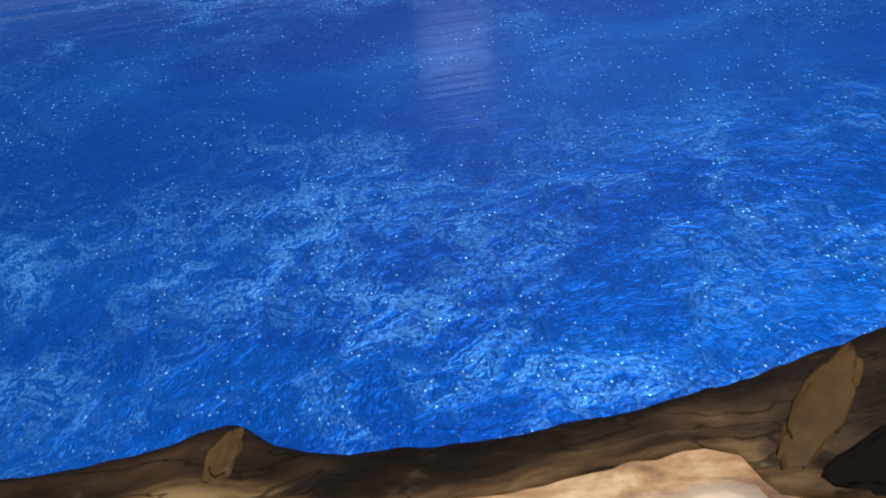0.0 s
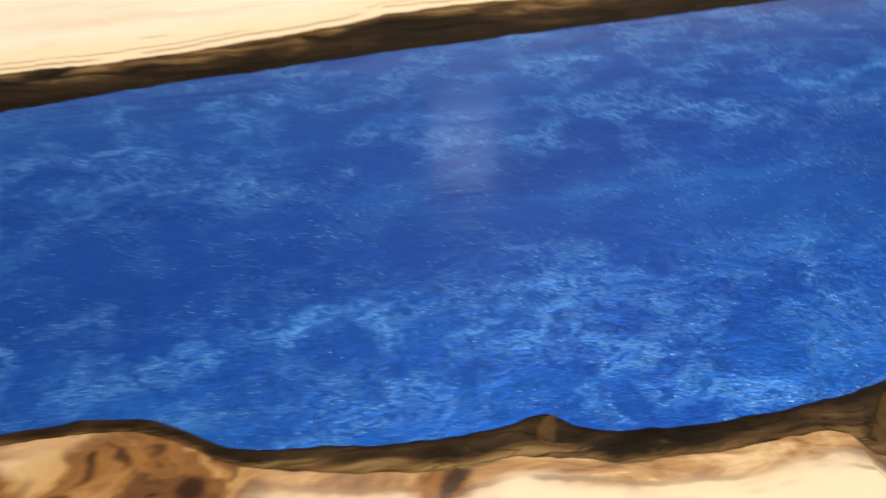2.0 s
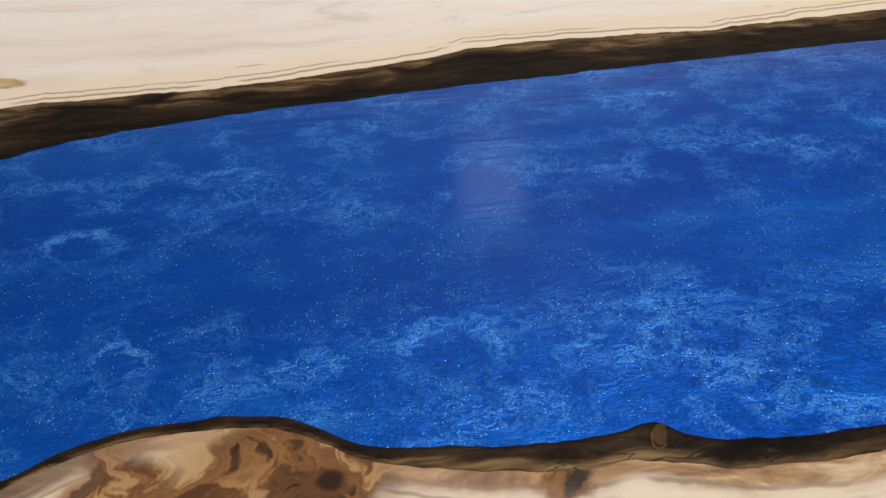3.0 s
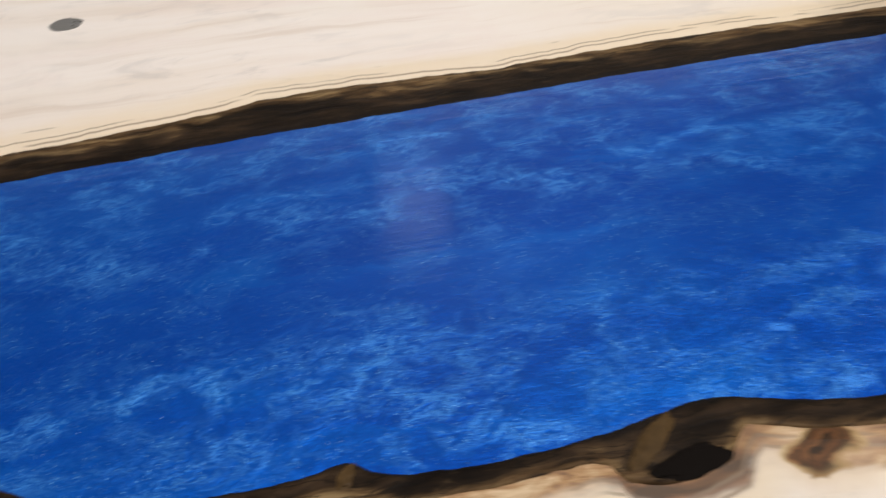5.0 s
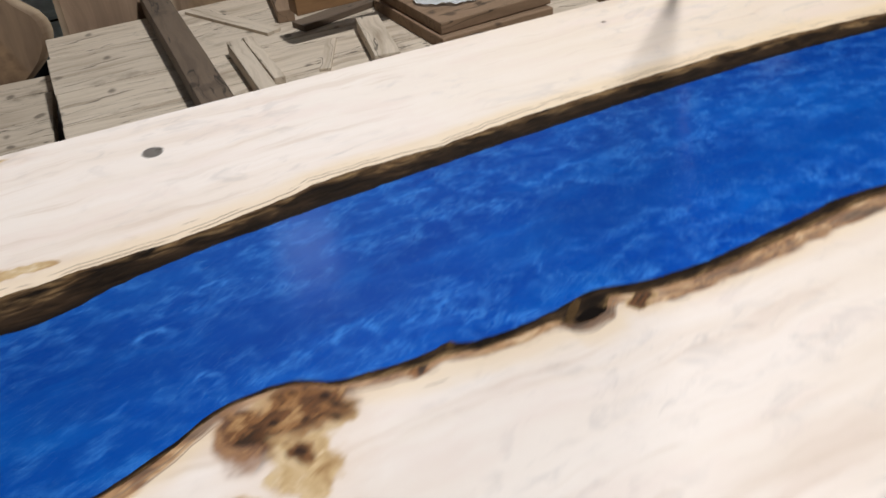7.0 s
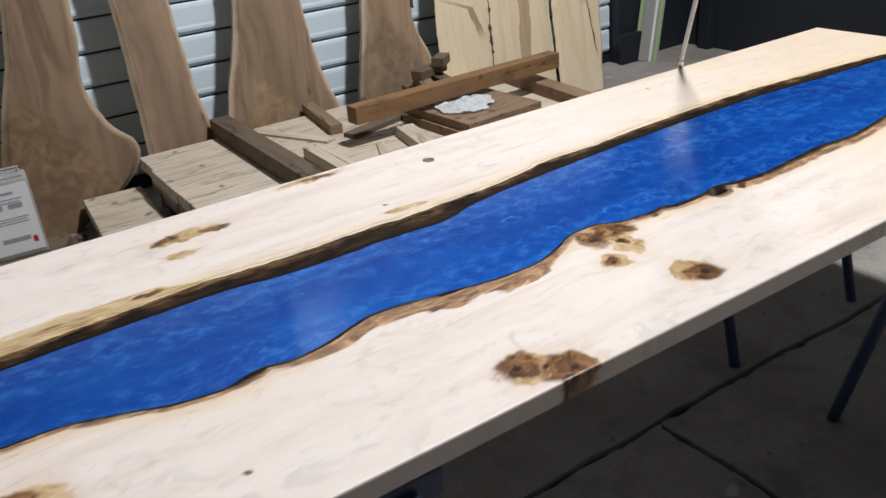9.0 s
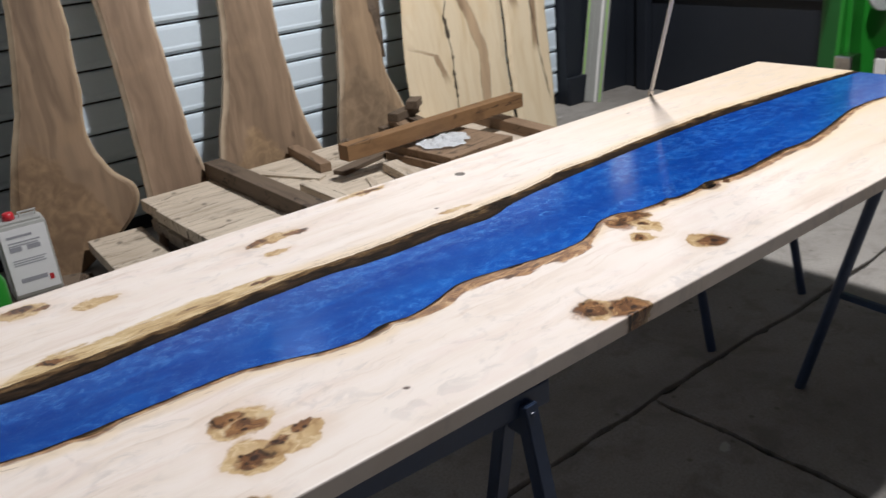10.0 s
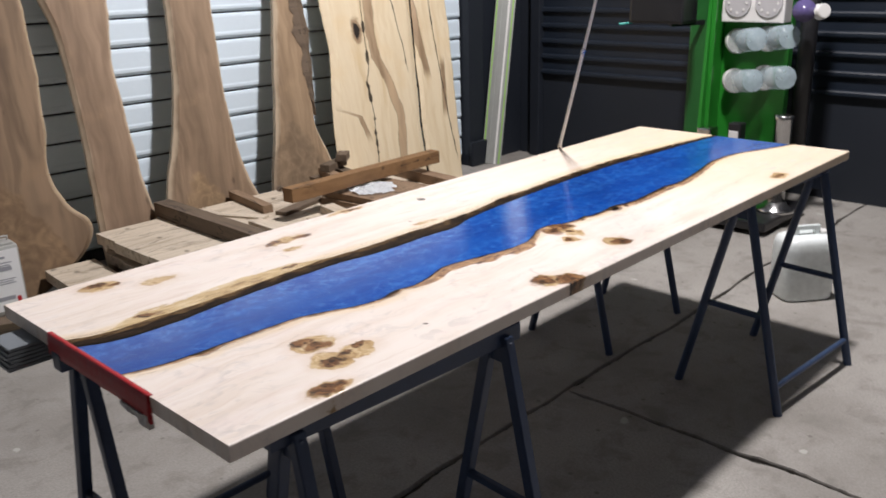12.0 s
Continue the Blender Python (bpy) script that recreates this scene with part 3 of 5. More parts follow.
# tint of the added box whose reflection makes the resin's glare
PALE_BLUE = plain("glare_box_blue", (0.24, 0.42, 0.80), 0.45, 0.0, 0.12, 3.0)
BLACK_SHEET = plain("black_coated_sheet", (0.0085, 0.0135, 0.0235), 0.45, 0.0, 0.3, 3.0)
BLACK_WALL = plain("black_painted_wall", (0.009, 0.0125, 0.020), 0.6, 0.0, 0.3, 2.0)
GREY_WALL = plain("grey_plaster", (0.06, 0.06, 0.064), 0.9, 0.0, 0.2, 1.5)
RED = plain("red_cloth_tape", (0.42, 0.012, 0.018), 0.5, 0.0, 0.45, 30.0, 0.5)
FILM = plain("crumpled_film", (0.62, 0.60, 0.58), 0.35, 0.0, 0.4, 60.0, 0.6)
GREEN = plain("green_machine_paint", (0.020, 0.215, 0.022), 0.35, 0.0, 0.25, 6.0)
GREEN_DARK = plain("dark_green_paint", (0.012, 0.105, 0.020), 0.45, 0.0, 0.3, 6.0)
BLACK = plain("black_plastic", (0.012, 0.012, 0.014), 0.4, 0.0, 0.4)
CHROME = plain("bright_steel", (0.62, 0.61, 0.60), 0.22, 1.0, 0.2)
WHITE = plain("white_plastic", (0.72, 0.71, 0.69), 0.4, 0.0, 0.12)
TIN = plain("tinplate", (0.46, 0.46, 0.44), 0.45, 0.25, 0.25)
PAPER = plain("printed_paper", (0.84, 0.84, 0.85), 0.7, 0.0, 0.08)
INK = plain("grey_print", (0.36, 0.36, 0.40), 0.7, 0.0, 0.2)
RED_PLASTIC = plain("red_plastic", (0.50, 0.02, 0.03), 0.4, 0.0, 0.2)
CLOTH = plain("white_paper_towel", (0.88, 0.90, 0.92), 0.9, 0.0, 0.06, 40.0, 0.4)
GREY_STEEL = plain("grey_profiles", (0.22, 0.24, 0.26), 0.45, 0.3, 0.3)
RAIL = plain("grey_anodised_rail", (0.36, 0.37, 0.35), 0.4, 0.3, 0.15)
LIME = plain("lime_strip", (0.30, 0.55, 0.12), 0.5, 0.0, 0.1)
DIAL = plain("grey_dial", (0.46, 0.45, 0.46), 0.5, 0.0, 0.2)
PURPLE = plain("violet_glass", (0.10, 0.08, 0.20), 0.15, 0.0, 0.4)
TEAL = plain("teal_plastic", (0.02, 0.38, 0.33), 0.4, 0.0, 0.1)
COIN = plain("grey_resin_plug", (0.15, 0.135, 0.12), 0.3, 0.0, 0.5, 60.0)
TUBE = clear_plastic("cloudy_clear_plastic", (0.58, 0.70, 0.76), 0.18, 0.30)
JUG = clear_plastic("milky_plastic", (0.86, 0.91, 0.90), 0.35, 0.88)
KNOB = plain("sealed_knot", (0.085, 0.050, 0.020), 0.48, 0.0, 0.9, 160.0, 0.2)
PIT = plain("pit_black", (0.006, 0.004, 0.003), 0.75, 0.0, 0.6, 60.0, 0.3)
for dull in (KNOB, PIT):
    dull.node_tree.nodes["Principled BSDF"].inputs["Specular IOR Level"].default_value = 0.06
FILLER = plain("joint_dirt", (0.030, 0.026, 0.022), 0.95, 0.0, 0.5, 30.0, 0.6)

# ---- mesh helpers ----


def mesh_ob(name, bm, material, parent=None, label="", smooth=False, at=None):
    """Links a bmesh as one object; at moves its origin there. Normals are made to point outwards."""
    bmesh.ops.recalc_face_normals(bm, faces=bm.faces[:])
    if at is not None:
        bmesh.ops.translate(bm, verts=bm.verts[:], vec=-Vector(at))
    data = bpy.data.meshes.new(name)
    bm.to_mesh(data)
    bm.free()
    data.materials.append(material)
    if smooth:
        for f in data.polygons:
            f.use_smooth = smooth is True or f.normal.z > 0.6
    ob = new(name, data)
    if at is not None:
        ob.location = at
    if parent is not None:
        ob.parent = parent
    if label:
        ob["label"] = label
    return ob


def part(name, bm, material, parent, label="", smooth=False):
    return mesh_ob(name, bm, material, parent, label, smooth)


def empty(name, at=(0, 0, 0), turn=0.0):
    ob = new(name)
    ob.empty_display_size = 0.05
    ob.matrix_basis = pose(*at, 0, 0, turn)
    return ob


def box(x0, y0, z0, x1, y1, z1, bevel=0.003, bm=None, turn=None):
    """A bevelled block between two corners; turn: degrees about its own upright middle line."""
    bm = bm or bmesh.new()
    made = bmesh.ops.create_cube(bm, size=1.0)["verts"]
    m = Matrix.Translation(((x0 + x1) / 2, (y0 + y1) / 2, (z0 + z1) / 2)) @ Matrix.Rotation(radians(turn or 0), 4, "Z")
    m = m @ Matrix.Diagonal((x1 - x0, y1 - y0, z1 - z0, 1))
    bmesh.ops.transform(bm, matrix=m, verts=made)
    if bevel:
        edges = list({e for v in made for e in v.link_edges})
        bmesh.ops.bevel(bm, geom=edges, offset=bevel, segments=2, affect="EDGES", profile=0.6)
    return bm


def tube(a, b, r, r2=None, sides=16, bm=None, bevel=0.0):
    """A round bar from a to b."""
    bm = bm or bmesh.new()
    a, b = Vector(a), Vector(b)
    made = bmesh.ops.create_cone(bm, cap_ends=True, segments=sides, radius1=r, radius2=r if r2 is None else r2, depth=(b - a).length)["verts"]
    m = Matrix.Translation((a + b) / 2) @ (b - a).to_track_quat("Z", "Y").to_matrix().to_4x4()
    bmesh.ops.transform(bm, matrix=m, verts=made)
    if bevel:
        edges = [e for e in {e for v in made for e in v.link_edges} if len(e.link_faces) == 2 and max(len(f.verts) for f in e.link_faces) > 4]
        bmesh.ops.bevel(bm, geom=edges, offset=bevel, segments=2, affect="EDGES")
    return bm


def bar(a, b, w, h, bm=None, bevel=0.002):
    """A square bar from a to b."""
    bm = bm or bmesh.new()
    a, b = Vector(a), Vector(b)
    made = bmesh.ops.create_cube(bm, size=1.0)["verts"]
    m = Matrix.Translation((a + b) / 2) @ (b - a).to_track_quat("Z", "Y").to_matrix().to_4x4() @ Matrix.Diagonal((w, h, (b - a).length, 1))
    bmesh.ops.transform(bm, matrix=m, verts=made)
    if bevel:
        bmesh.ops.bevel(bm, geom=list({e for v in made for e in v.link_edges}), offset=bevel, segments=2, affect="EDGES")
    return bm


def lathe(rings, sides=24, at=(0, 0, 0), bm=None):
    """A turned form from (radius, height) rings."""
    bm = bm or bmesh.new()
    rows = []
    for r, z in rings:
        rows.append([bm.verts.new((at[0] + r * math.cos(2 * math.pi * i / sides), at[1] + r * math.sin(2 * math.pi * i / sides), at[2] + z)) for i in range(sides)])
    for lo, hi in zip(rows, rows[1:]):
        for i in range(sides):
            bm.faces.new((lo[i], lo[(i + 1) % sides], hi[(i + 1) % sides], hi[i]))
    bm.faces.new(rows[0])
    bm.faces.new(rows[-1])
    return bm


def roughen(bm, amount, scale, seed=0.0):
    for v in bm.verts:
        v.co += amount * noise.noise_vector(v.co * scale + Vector((seed, seed * 1.7, 0)))
    return bm


def straight_through(points):
    """A function through (x, value) points with straight runs between them."""
    xs, ys = [p[0] for p in points], [p[1] for p in points]
    return lambda x: float(np.interp(x, xs, ys))


def curve_through(points):
    """A smooth function through (x, value) points, level beyond both ends."""
    xs, ys = [p[0] for p in points], [p[1] for p in points]
    slopes = np.gradient(ys, xs)

    def at(x):
        if x <= xs[0] or x >= xs[-1]:
            return ys[0] if x <= xs[0] else ys[-1]
        i = int(np.searchsorted(xs, x)) - 1
        h = xs[i + 1] - xs[i]
        t = (x - xs[i]) / h
        return float(ys[i] * (2 * t**3 - 3 * t * t + 1) + slopes[i] * h * (t**3 - 2 * t * t + t) + ys[i + 1] * (3 * t * t - 2 * t**3) + slopes[i + 1] * h * (t**3 - t * t))

    return at


# ---- the room ----
ROOM = (-4.0, 5.08, -4.0, 3.445, 5.0)
X0, X1, Y0, Y1, H = ROOM


def wall(name, x0, y0, z0, x1, y1, z1, material, label):
    return tagged(mesh_ob(name, box(x0, y0, z0, x1, y1, z1, 0), material), label, "wall", kind="structure")


wall("wall_back", X0, Y1, 0, X1, Y1 + 0.15, H, BLACK_WALL, "black painted wall behind the white shutter sheets")
wall("wall_far", X1, Y0, 0, X1 + 0.15, Y1 + 0.15, H, BLACK_WALL, "black painted end wall of the workshop")
wall("wall_near", X0 - 0.15, Y0, 0, X0, Y1 + 0.15, H, GREY_WALL, "plain grey plastered workshop wall")
wall("wall_front", X0 - 0.15, Y0 - 0.15, 0, X1 + 0.15, Y0, H, GREY_WALL, "plain grey plastered workshop wall")
tagged(mesh_ob("ceiling", box(X0 - 0.15, Y0 - 0.15, H, X1 + 0.15, Y1 + 0.15, H + 0.12, 0), BLACK_WALL), "plain dark workshop ceiling", "ceiling", kind="structure")


SHEET = [(0.0, 0.0), (0.05, 0.55), (0.10, 0.95), (0.20, 1.0), (0.26, 0.80), (0.80, 0.72), (0.90, 0.50), (0.935, 0.0)]
PANEL = [(0.0, 0.0), (0.0, 0.9), (0.05, 1.0), (0.20, 1.0), (0.26, 0.82), (0.30, 0.14), (0.998, 0.12), (0.998, 0.0)]


def ribbed(name, length, pitch, count, depth, material, label, category, prof):
    """Sheets with a rounded horizontal rib and a groove each, as one thing of separate slats; it runs along local x and faces -y."""
    holder = tagged(empty(name), label, category, kind="structure")
    bm = bmesh.new()
    ends = []
    for x in (0.0, length):
        ends.append([bm.verts.new((x, -depth * d - 0.004, pitch * h)) for h, d in prof] + [bm.verts.new((x, 0.0, pitch * prof[-1][0])), bm.verts.new((x, 0.0, 0.0))])
    n = len(ends[0])
    for i in range(n):
        bm.faces.new((ends[0][i], ends[0][(i + 1) % n], ends[1][(i + 1) % n], ends[1][i]))
    bm.faces.new(ends[0])
    bm.faces.new(ends[1])
    first = part("slat", bm, material, holder)
    for k in range(1, count):
        ob = new("slat", first.data)
        ob.parent, ob.location = holder, (0, 0, k * pitch)
    return holder


shutter = ribbed("shutter", 4.36 - X0 - 0.01, 0.1543, 14, 0.014, SHUTTER, "white ribbed sheet metal shutter covering the back wall", "shutter", SHEET)
shutter.matrix_basis = pose(X0 + 0.005, Y1 - 0.004, 0.078)
door_ribs = ribbed("sectional_door", 3.15 - Y0 - 0.02, 0.122, 34, 0.030, BLACK_SHEET, "black ribbed sectional door in the end wall", "door", PANEL)
door_ribs.matrix_basis = pose(X1 - 0.004, 3.15, 0.685, 0, 0, -90)
tagged(mesh_ob("trim", box(X1 - 0.07, 3.15, 0, X1 - 0.005, 3.24, H - 0.02, 0.006), BLACK_WALL), "black steel post beside the sectional door", "post", kind="structure")
tagged(mesh_ob("trim", box(4.37, Y1 - 0.10, 0, 4.54, Y1 - 0.002, H - 0.02, 0.006), BLACK_WALL), "black painted column at the end of the shutter", "column", kind="structure")
tagged(mesh_ob("trim", box(4.54, Y1 - 0.05, 0, X1 - 0.005, Y1 - 0.002, H - 0.02, 0.004), BLACK_WALL), "black painted wall strip in the corner", "wall", kind="structure")
tagged(mesh_ob("baseboard", box(4.35, 3.30, 0, 4.64, Y1 - 0.105, 0.20, 0.012), BLACK_WALL), "low black ledge at the foot of the column", "ledge", kind="structure")

# unseen box added so that the resin reflects a pale patch of glare
cabinet = tagged(empty("wall_cabinet", (1.96, Y1 - 0.002, 2.42)), "unseen pale blue box on the black wall, added for its glare in the resin", "cabinet")
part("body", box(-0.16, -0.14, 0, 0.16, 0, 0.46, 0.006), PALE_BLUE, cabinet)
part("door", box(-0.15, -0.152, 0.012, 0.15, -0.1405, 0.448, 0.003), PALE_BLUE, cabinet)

# ---- floor: cast panels with worn, broken joints ----
floor = tagged(empty("floor"), "worn grey concrete floor cast in panels with cracked joints", "floor", kind="structure")
part("joint_bed", box(X0, Y0, -0.10, X1, Y1, -0.016, 0), FILLER, floor, "dirt in the open joints")


def joint(s, base, seed):
    """How far a joint wanders from its straight line."""
    return base + 0.020 * noise.noise(Vector((s * 1.3, seed, 0))) + 0.016 * noise.noise(Vector((s * 5.0, seed, 3.0))) + 0.004 * noise.noise(Vector((s * 40.0, seed, 7.0)))


def gap(s, seed):
    return 0.004 + 0.009 * max(0.0, 0.2 + noise.noise(Vector((s * 2.6, seed, 11.0)))) + 0.014 * max(0.0, noise.noise(Vector((s * 14.0, seed, 5.0)))) + 0.008 * max(0.0, noise.noise(Vector((s * 60.0, seed, 9.0))))


def floor_panel(x0, x1, y0, y1, sx0, sx1, sy0, sy1):
    """One panel; s..: the seed of the joint on that side, or None at a wall."""
    n = 120
    ring = []
    for i in range(n):
        x = x0 + (x1 - x0) * i / n
        ring.append((x, y0 if sy0 is None else joint(x, y0, sy0) + gap(x, sy0)))
    for i in range(n):
        y = y0 + (y1 - y0) * i / n
        ring.append((x1 if sx1 is None else joint(y, x1, sx1) - gap(y, sx1), y))
    for i in range(n):
        x = x1 + (x0 - x1) * i / n
        ring.append((x, y1 if sy1 is None else joint(x, y1, sy1) - gap(x, sy1)))
    for i in range(n):
        y = y1 + (y0 - y1) * i / n
        ring.append((x0 if sx0 is None else joint(y, x0, sx0) + gap(y, sx0), y))
    bm = bmesh.new()
    mid = Vector(((x0 + x1) / 2, (y0 + y1) / 2))
    top = [bm.verts.new((x, y, 0.0)) for x, y in [(Vector(p) + (mid - Vector(p)).normalized() * 0.003) for p in ring]]
    lip = [bm.verts.new((x, y, -0.006)) for x, y in ring]
    low = [bm.verts.new((x, y, -0.05)) for x, y in ring]
    for a, b in ((top, lip), (lip, low)):
        for i in range(len(ring)):
            j = (i + 1) % len(ring)
            bm.faces.new((a[i], b[i], b[j], a[j]))
    bm.faces.new(top)
    part("floor_panel", bm, CONCRETE, floor)


for xa, xb, sa, sb in ((X0, -0.75, None, 5.0), (-0.75, 1.76, 5.0, 6.0), (1.76, X1, 6.0, None)):
    floor_panel(xa, xb, -1.75, 0.555, sa, sb, 9.0, 8.0)
floor_panel(X0, X1, Y0, -1.75, None, None, None, 9.0)
floor_panel(X0, X1, 0.555, Y1, None, None, 8.0, None)

# ---- river table ----
LENGTH, WIDTH, TOP, THICK = 2.85, 0.94, 0.80, 0.034
near_blue = curve_through([(0, .388), (.08, .364), (.18, .357), (.33, .351), (.40, .346), (.46, .326), (.55, .292), (.60, .286), (.65, .300), (.70, .289), (.76, .297),
                           (.84, .322), (.957, .306), (1.08, .284), (1.145, .286), (1.206, .307), (1.25, .328), (1.29, .331), (1.325, .323), (1.34, .313), (1.37, .306), (1.44, .303), (1.453, .3055),
                           (1.463, .297), (1.486, .292), (1.52, .291), (1.557, .294), (1.582, .299), (1.60, .302), (1.635, .291), (1.84, .290), (1.92, .296), (2.0, .288), (2.15, .305), (2.40, .348), (2.55, .338), (2.70, .285), (2.85, .236)])
near_width = straight_through([(0, .007), (.135, .007), (.16, .018), (.185, .016), (.20, .007), (.60, .007), (.63, .016), (.65, .020), (.665, .008), (.93, .008), (.96, .013), (1.0, .007), (1.30, .007), (1.35, .008), (1.385, .0135), (1.44, .0155), (1.453, .0215), (1.463, .0150), (1.486, .0135), (1.51, .0132), (1.53, .0125), (1.544, .0135), (1.550, .017), (1.553, .026), (1.565, .034), (1.580, .036), (1.596, .034), (1.603, .026), (1.610, .019), (1.65, .017), (1.90, .020), (2.10, .014), (2.85, .010)])
far_blue = curve_through([(0, .575), (.08, .540), (.20, .530), (.35, .545), (.60, .553), (.70, .553), (.80, .537), (1.02, .535), (1.14, .532), (1.20, .553), (1.26, .565),
                          (1.38, .578), (1.52, .588), (1.68, .598), (1.95, .606), (2.15, .605), (2.32, .592), (2.60, .578), (2.85, .553)])
far_width = curve_through([(0, .050), (.20, .062), (.33, .045), (.50, .045), (.70, .055), (.85, .065), (1.06, .066), (1.15, .066), (1.22, .044), (1.28, .037), (1.38, .041), (1.47, .052),
                           (1.58, .043), (1.75, .045), (2.0, .048), (2.15, .050), (2.40, .045), (2.60, .034), (2.85, .022)])


def wander(x, seed, size=1.0):
    v = Vector((x, seed, 0))
    return size * (0.0022 * noise.noise(v * 24) + 0.0012 * noise.noise(v * 70) + 0.0006 * noise.noise(v * 190))


def near_wood(x):
    return near_blue(x) - near_width(x) + wander(x, 1.0)


def far_wood(x):
    return far_blue(x) + far_width(x) + wander(x, 2.0, 1.6)


table = tagged(empty("river_table"), "pale maple river table with a blue pearl resin band, on trestles", "table")
COLUMNS = [1.1 * i / 157 for i in range(157)] + [1.1 + 0.6 * i / 300 for i in range(300)] + [1.7 + 1.15 * i / 200 for i in range(201)]


def table_slab(outer, inner, side):
    """One plank: from the straight outer edge to the live edge, with UV = (x, distance from the live edge)."""
    bm = bmesh.new()
    uv = bm.loops.layers.uv.new("UVMap")
    rows = []
    dist = {}
    for x in COLUMNS:
        yi = inner(x)
        ring = [(outer + side * 0.003, TOP - THICK), (outer, TOP - THICK + 0.003), (outer, TOP - 0.003), (outer + side * 0.001, TOP - 0.0008), (outer + side * 0.003, TOP)]
        for k in (0.3, 0.55, 0.75, 0.87, 0.94, 0.975, 1.0):
            ring.append((outer + side * 0.003 + (yi - outer - side * 0.003) * k, TOP))
        ring[-1] = (yi, TOP - 0.001)
        ring.append((yi, TOP - THICK))
        row = []
        for y, z in ring:
            v = bm.verts.new((x, y, z))
            dist[v] = (x, abs(yi - y))
            row.append(v)
        rows.append(row)
    n = len(rows[0])
    for a, b in zip(rows, rows[1:]):
        for i in range(n):
            bm.faces.new((a[i], b[i], b[(i + 1) % n], a[(i + 1) % n]))
    bm.faces.new(rows[0])
    bm.faces.new(rows[-1])
    for f in bm.faces:
        for lp in f.loops:
            lp[uv].uv = dist[lp.vert]
    return bm


part("near_plank", table_slab(0.0, near_wood, 1), WOOD, table, "pale maple plank with burl knots")
part("far_plank", table_slab(WIDTH, far_wood, -1), WOOD, table, "pale maple plank with a wavy live edge")
LEVEL = TOP - 0.0026


def bank(wood, blue, side, seed):
    """The bark of a live edge: it falls from the plank's rim to below the resin, with knobs and hollows."""
    bm = bmesh.new()
    uv = bm.loops.layers.uv.new("UVMap")
    rows, share = [], {}
    for x in COLUMNS:
        yw, yb = wood(x), blue(x) + wander(x, seed + 4)
        row = []
        for k in range(10):
            s = k / 7
            y = yw + (yb - yw) * s
            z = TOP - 0.0010 - 0.0007 * s * s if k < 7 else LEVEL - 0.0004 - 0.03 * (s - 1)
            if 0 < k < 7:
                z += 0.0004 * noise.noise(Vector((x, y, 0)) * 60)
            row.append(bm.verts.new((x, y, z)))
            share[row[-1]] = (x, s)
        row.append(bm.verts.new((x, row[-1].co.y, TOP - THICK + 0.004)))
        row.append(bm.verts.new((x, yw, TOP - THICK + 0.004)))
        share[row[-2]], share[row[-1]] = (x, 1.3), (x, 0.0)
        rows.append(row)
    n = len(rows[0])
    for a, b in zip(rows, rows[1:]):
        for i in range(n):
            bm.faces.new((a[i], b[i], b[(i + 1) % n], a[(i + 1) % n]))
    bm.faces.new(rows[0])
    bm.faces.new(rows[-1])
    for f in bm.faces:
        for lp in f.loops:
            lp[uv].uv = share[lp.vert]
    return bm


def lump(x, y, a, b, c, turn, seed):
    bm = bmesh.new()
    bmesh.ops.create_icosphere(bm, subdivisions=4, radius=1)
    for v in bm.verts:
        k = 1 + 0.35 * noise.noise(v.co * 1.8 + Vector((seed, 0, 0))) + 0.12 * noise.noise(v.co * 5 + Vector((0, seed, 0)))
        v.co = Vector((v.co.x * a * k, v.co.y * b * k, v.co.z * c * k))
    bmesh.ops.transform(bm, matrix=pose(x, y, TOP - 0.0012, 0, 0, turn), verts=bm.verts[:])
    return bm


part("bark_knob", lump(1.570, 0.283, 0.016, 0.0048, 0.0006, 42, 4.0), KNOB, table, "glossy knob in the bark", True)
part("bark_knob", lump(1.4515, 0.2965, 0.0060, 0.0030, 0.0007, 65, 2.0), KNOB, table, "glossy knob in the bark", True)
# the hollow has no depth: its darkness is a flat black lump
part("hollow", lump(1.581, 0.2695, 0.016, 0.0070, 0.0006, 6, 7.0), PIT, table, "flat black lump standing for the dark hollow beside the knob", True)
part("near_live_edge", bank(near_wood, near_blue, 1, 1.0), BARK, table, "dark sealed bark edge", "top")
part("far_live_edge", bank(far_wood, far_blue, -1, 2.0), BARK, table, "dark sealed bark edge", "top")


def river():
    bm = bmesh.new()
    rows = []
    for x in COLUMNS:
        a, b = near_wood(x) + 0.001, far_wood(x) - 0.001
        row = [bm.verts.new((x, a + (b - a) * k / 6, LEVEL)) for k in range(7)]
        row += [bm.verts.new((x, b, TOP - THICK + 0.002)), bm.verts.new((x, a, TOP - THICK + 0.002))]
        rows.append(row)
    n = len(rows[0])
    for p, q in zip(rows, rows[1:]):
        for i in range(n):
            bm.faces.new((p[i], q[i], q[(i + 1) % n], p[(i + 1) % n]))
    bm.faces.new(rows[0])
    bm.faces.new(rows[-1])
    return bm


part("resin_river", river(), RESIN, table, "glossy blue resin with pearl swirls")


def plug():
    bm = bmesh.new()
    top, low = [], []
    for i in range(28):
        a = 2 * math.pi * i / 28
        r = 1 + 0.08 * noise.noise(Vector((math.cos(a) * 1.5, math.sin(a) * 1.5, 2)))
        x, y = 1.283 + 0.0135 * r * math.cos(a), 0.828 + 0.0145 * r * math.sin(a)
        top.append(bm.verts.new((x, y, TOP + 0.0004)))
        low.append(bm.verts.new((x, y, TOP - 0.004)))
    for i in range(28):
        bm.faces.new((top[i], low[i], low[(i + 1) % 28], top[(i + 1) % 28]))
    bm.faces.new(top)
    bm.faces.new(low)
    return bm


part("resin_plug", plug(), COIN, table, "grey resin plug")


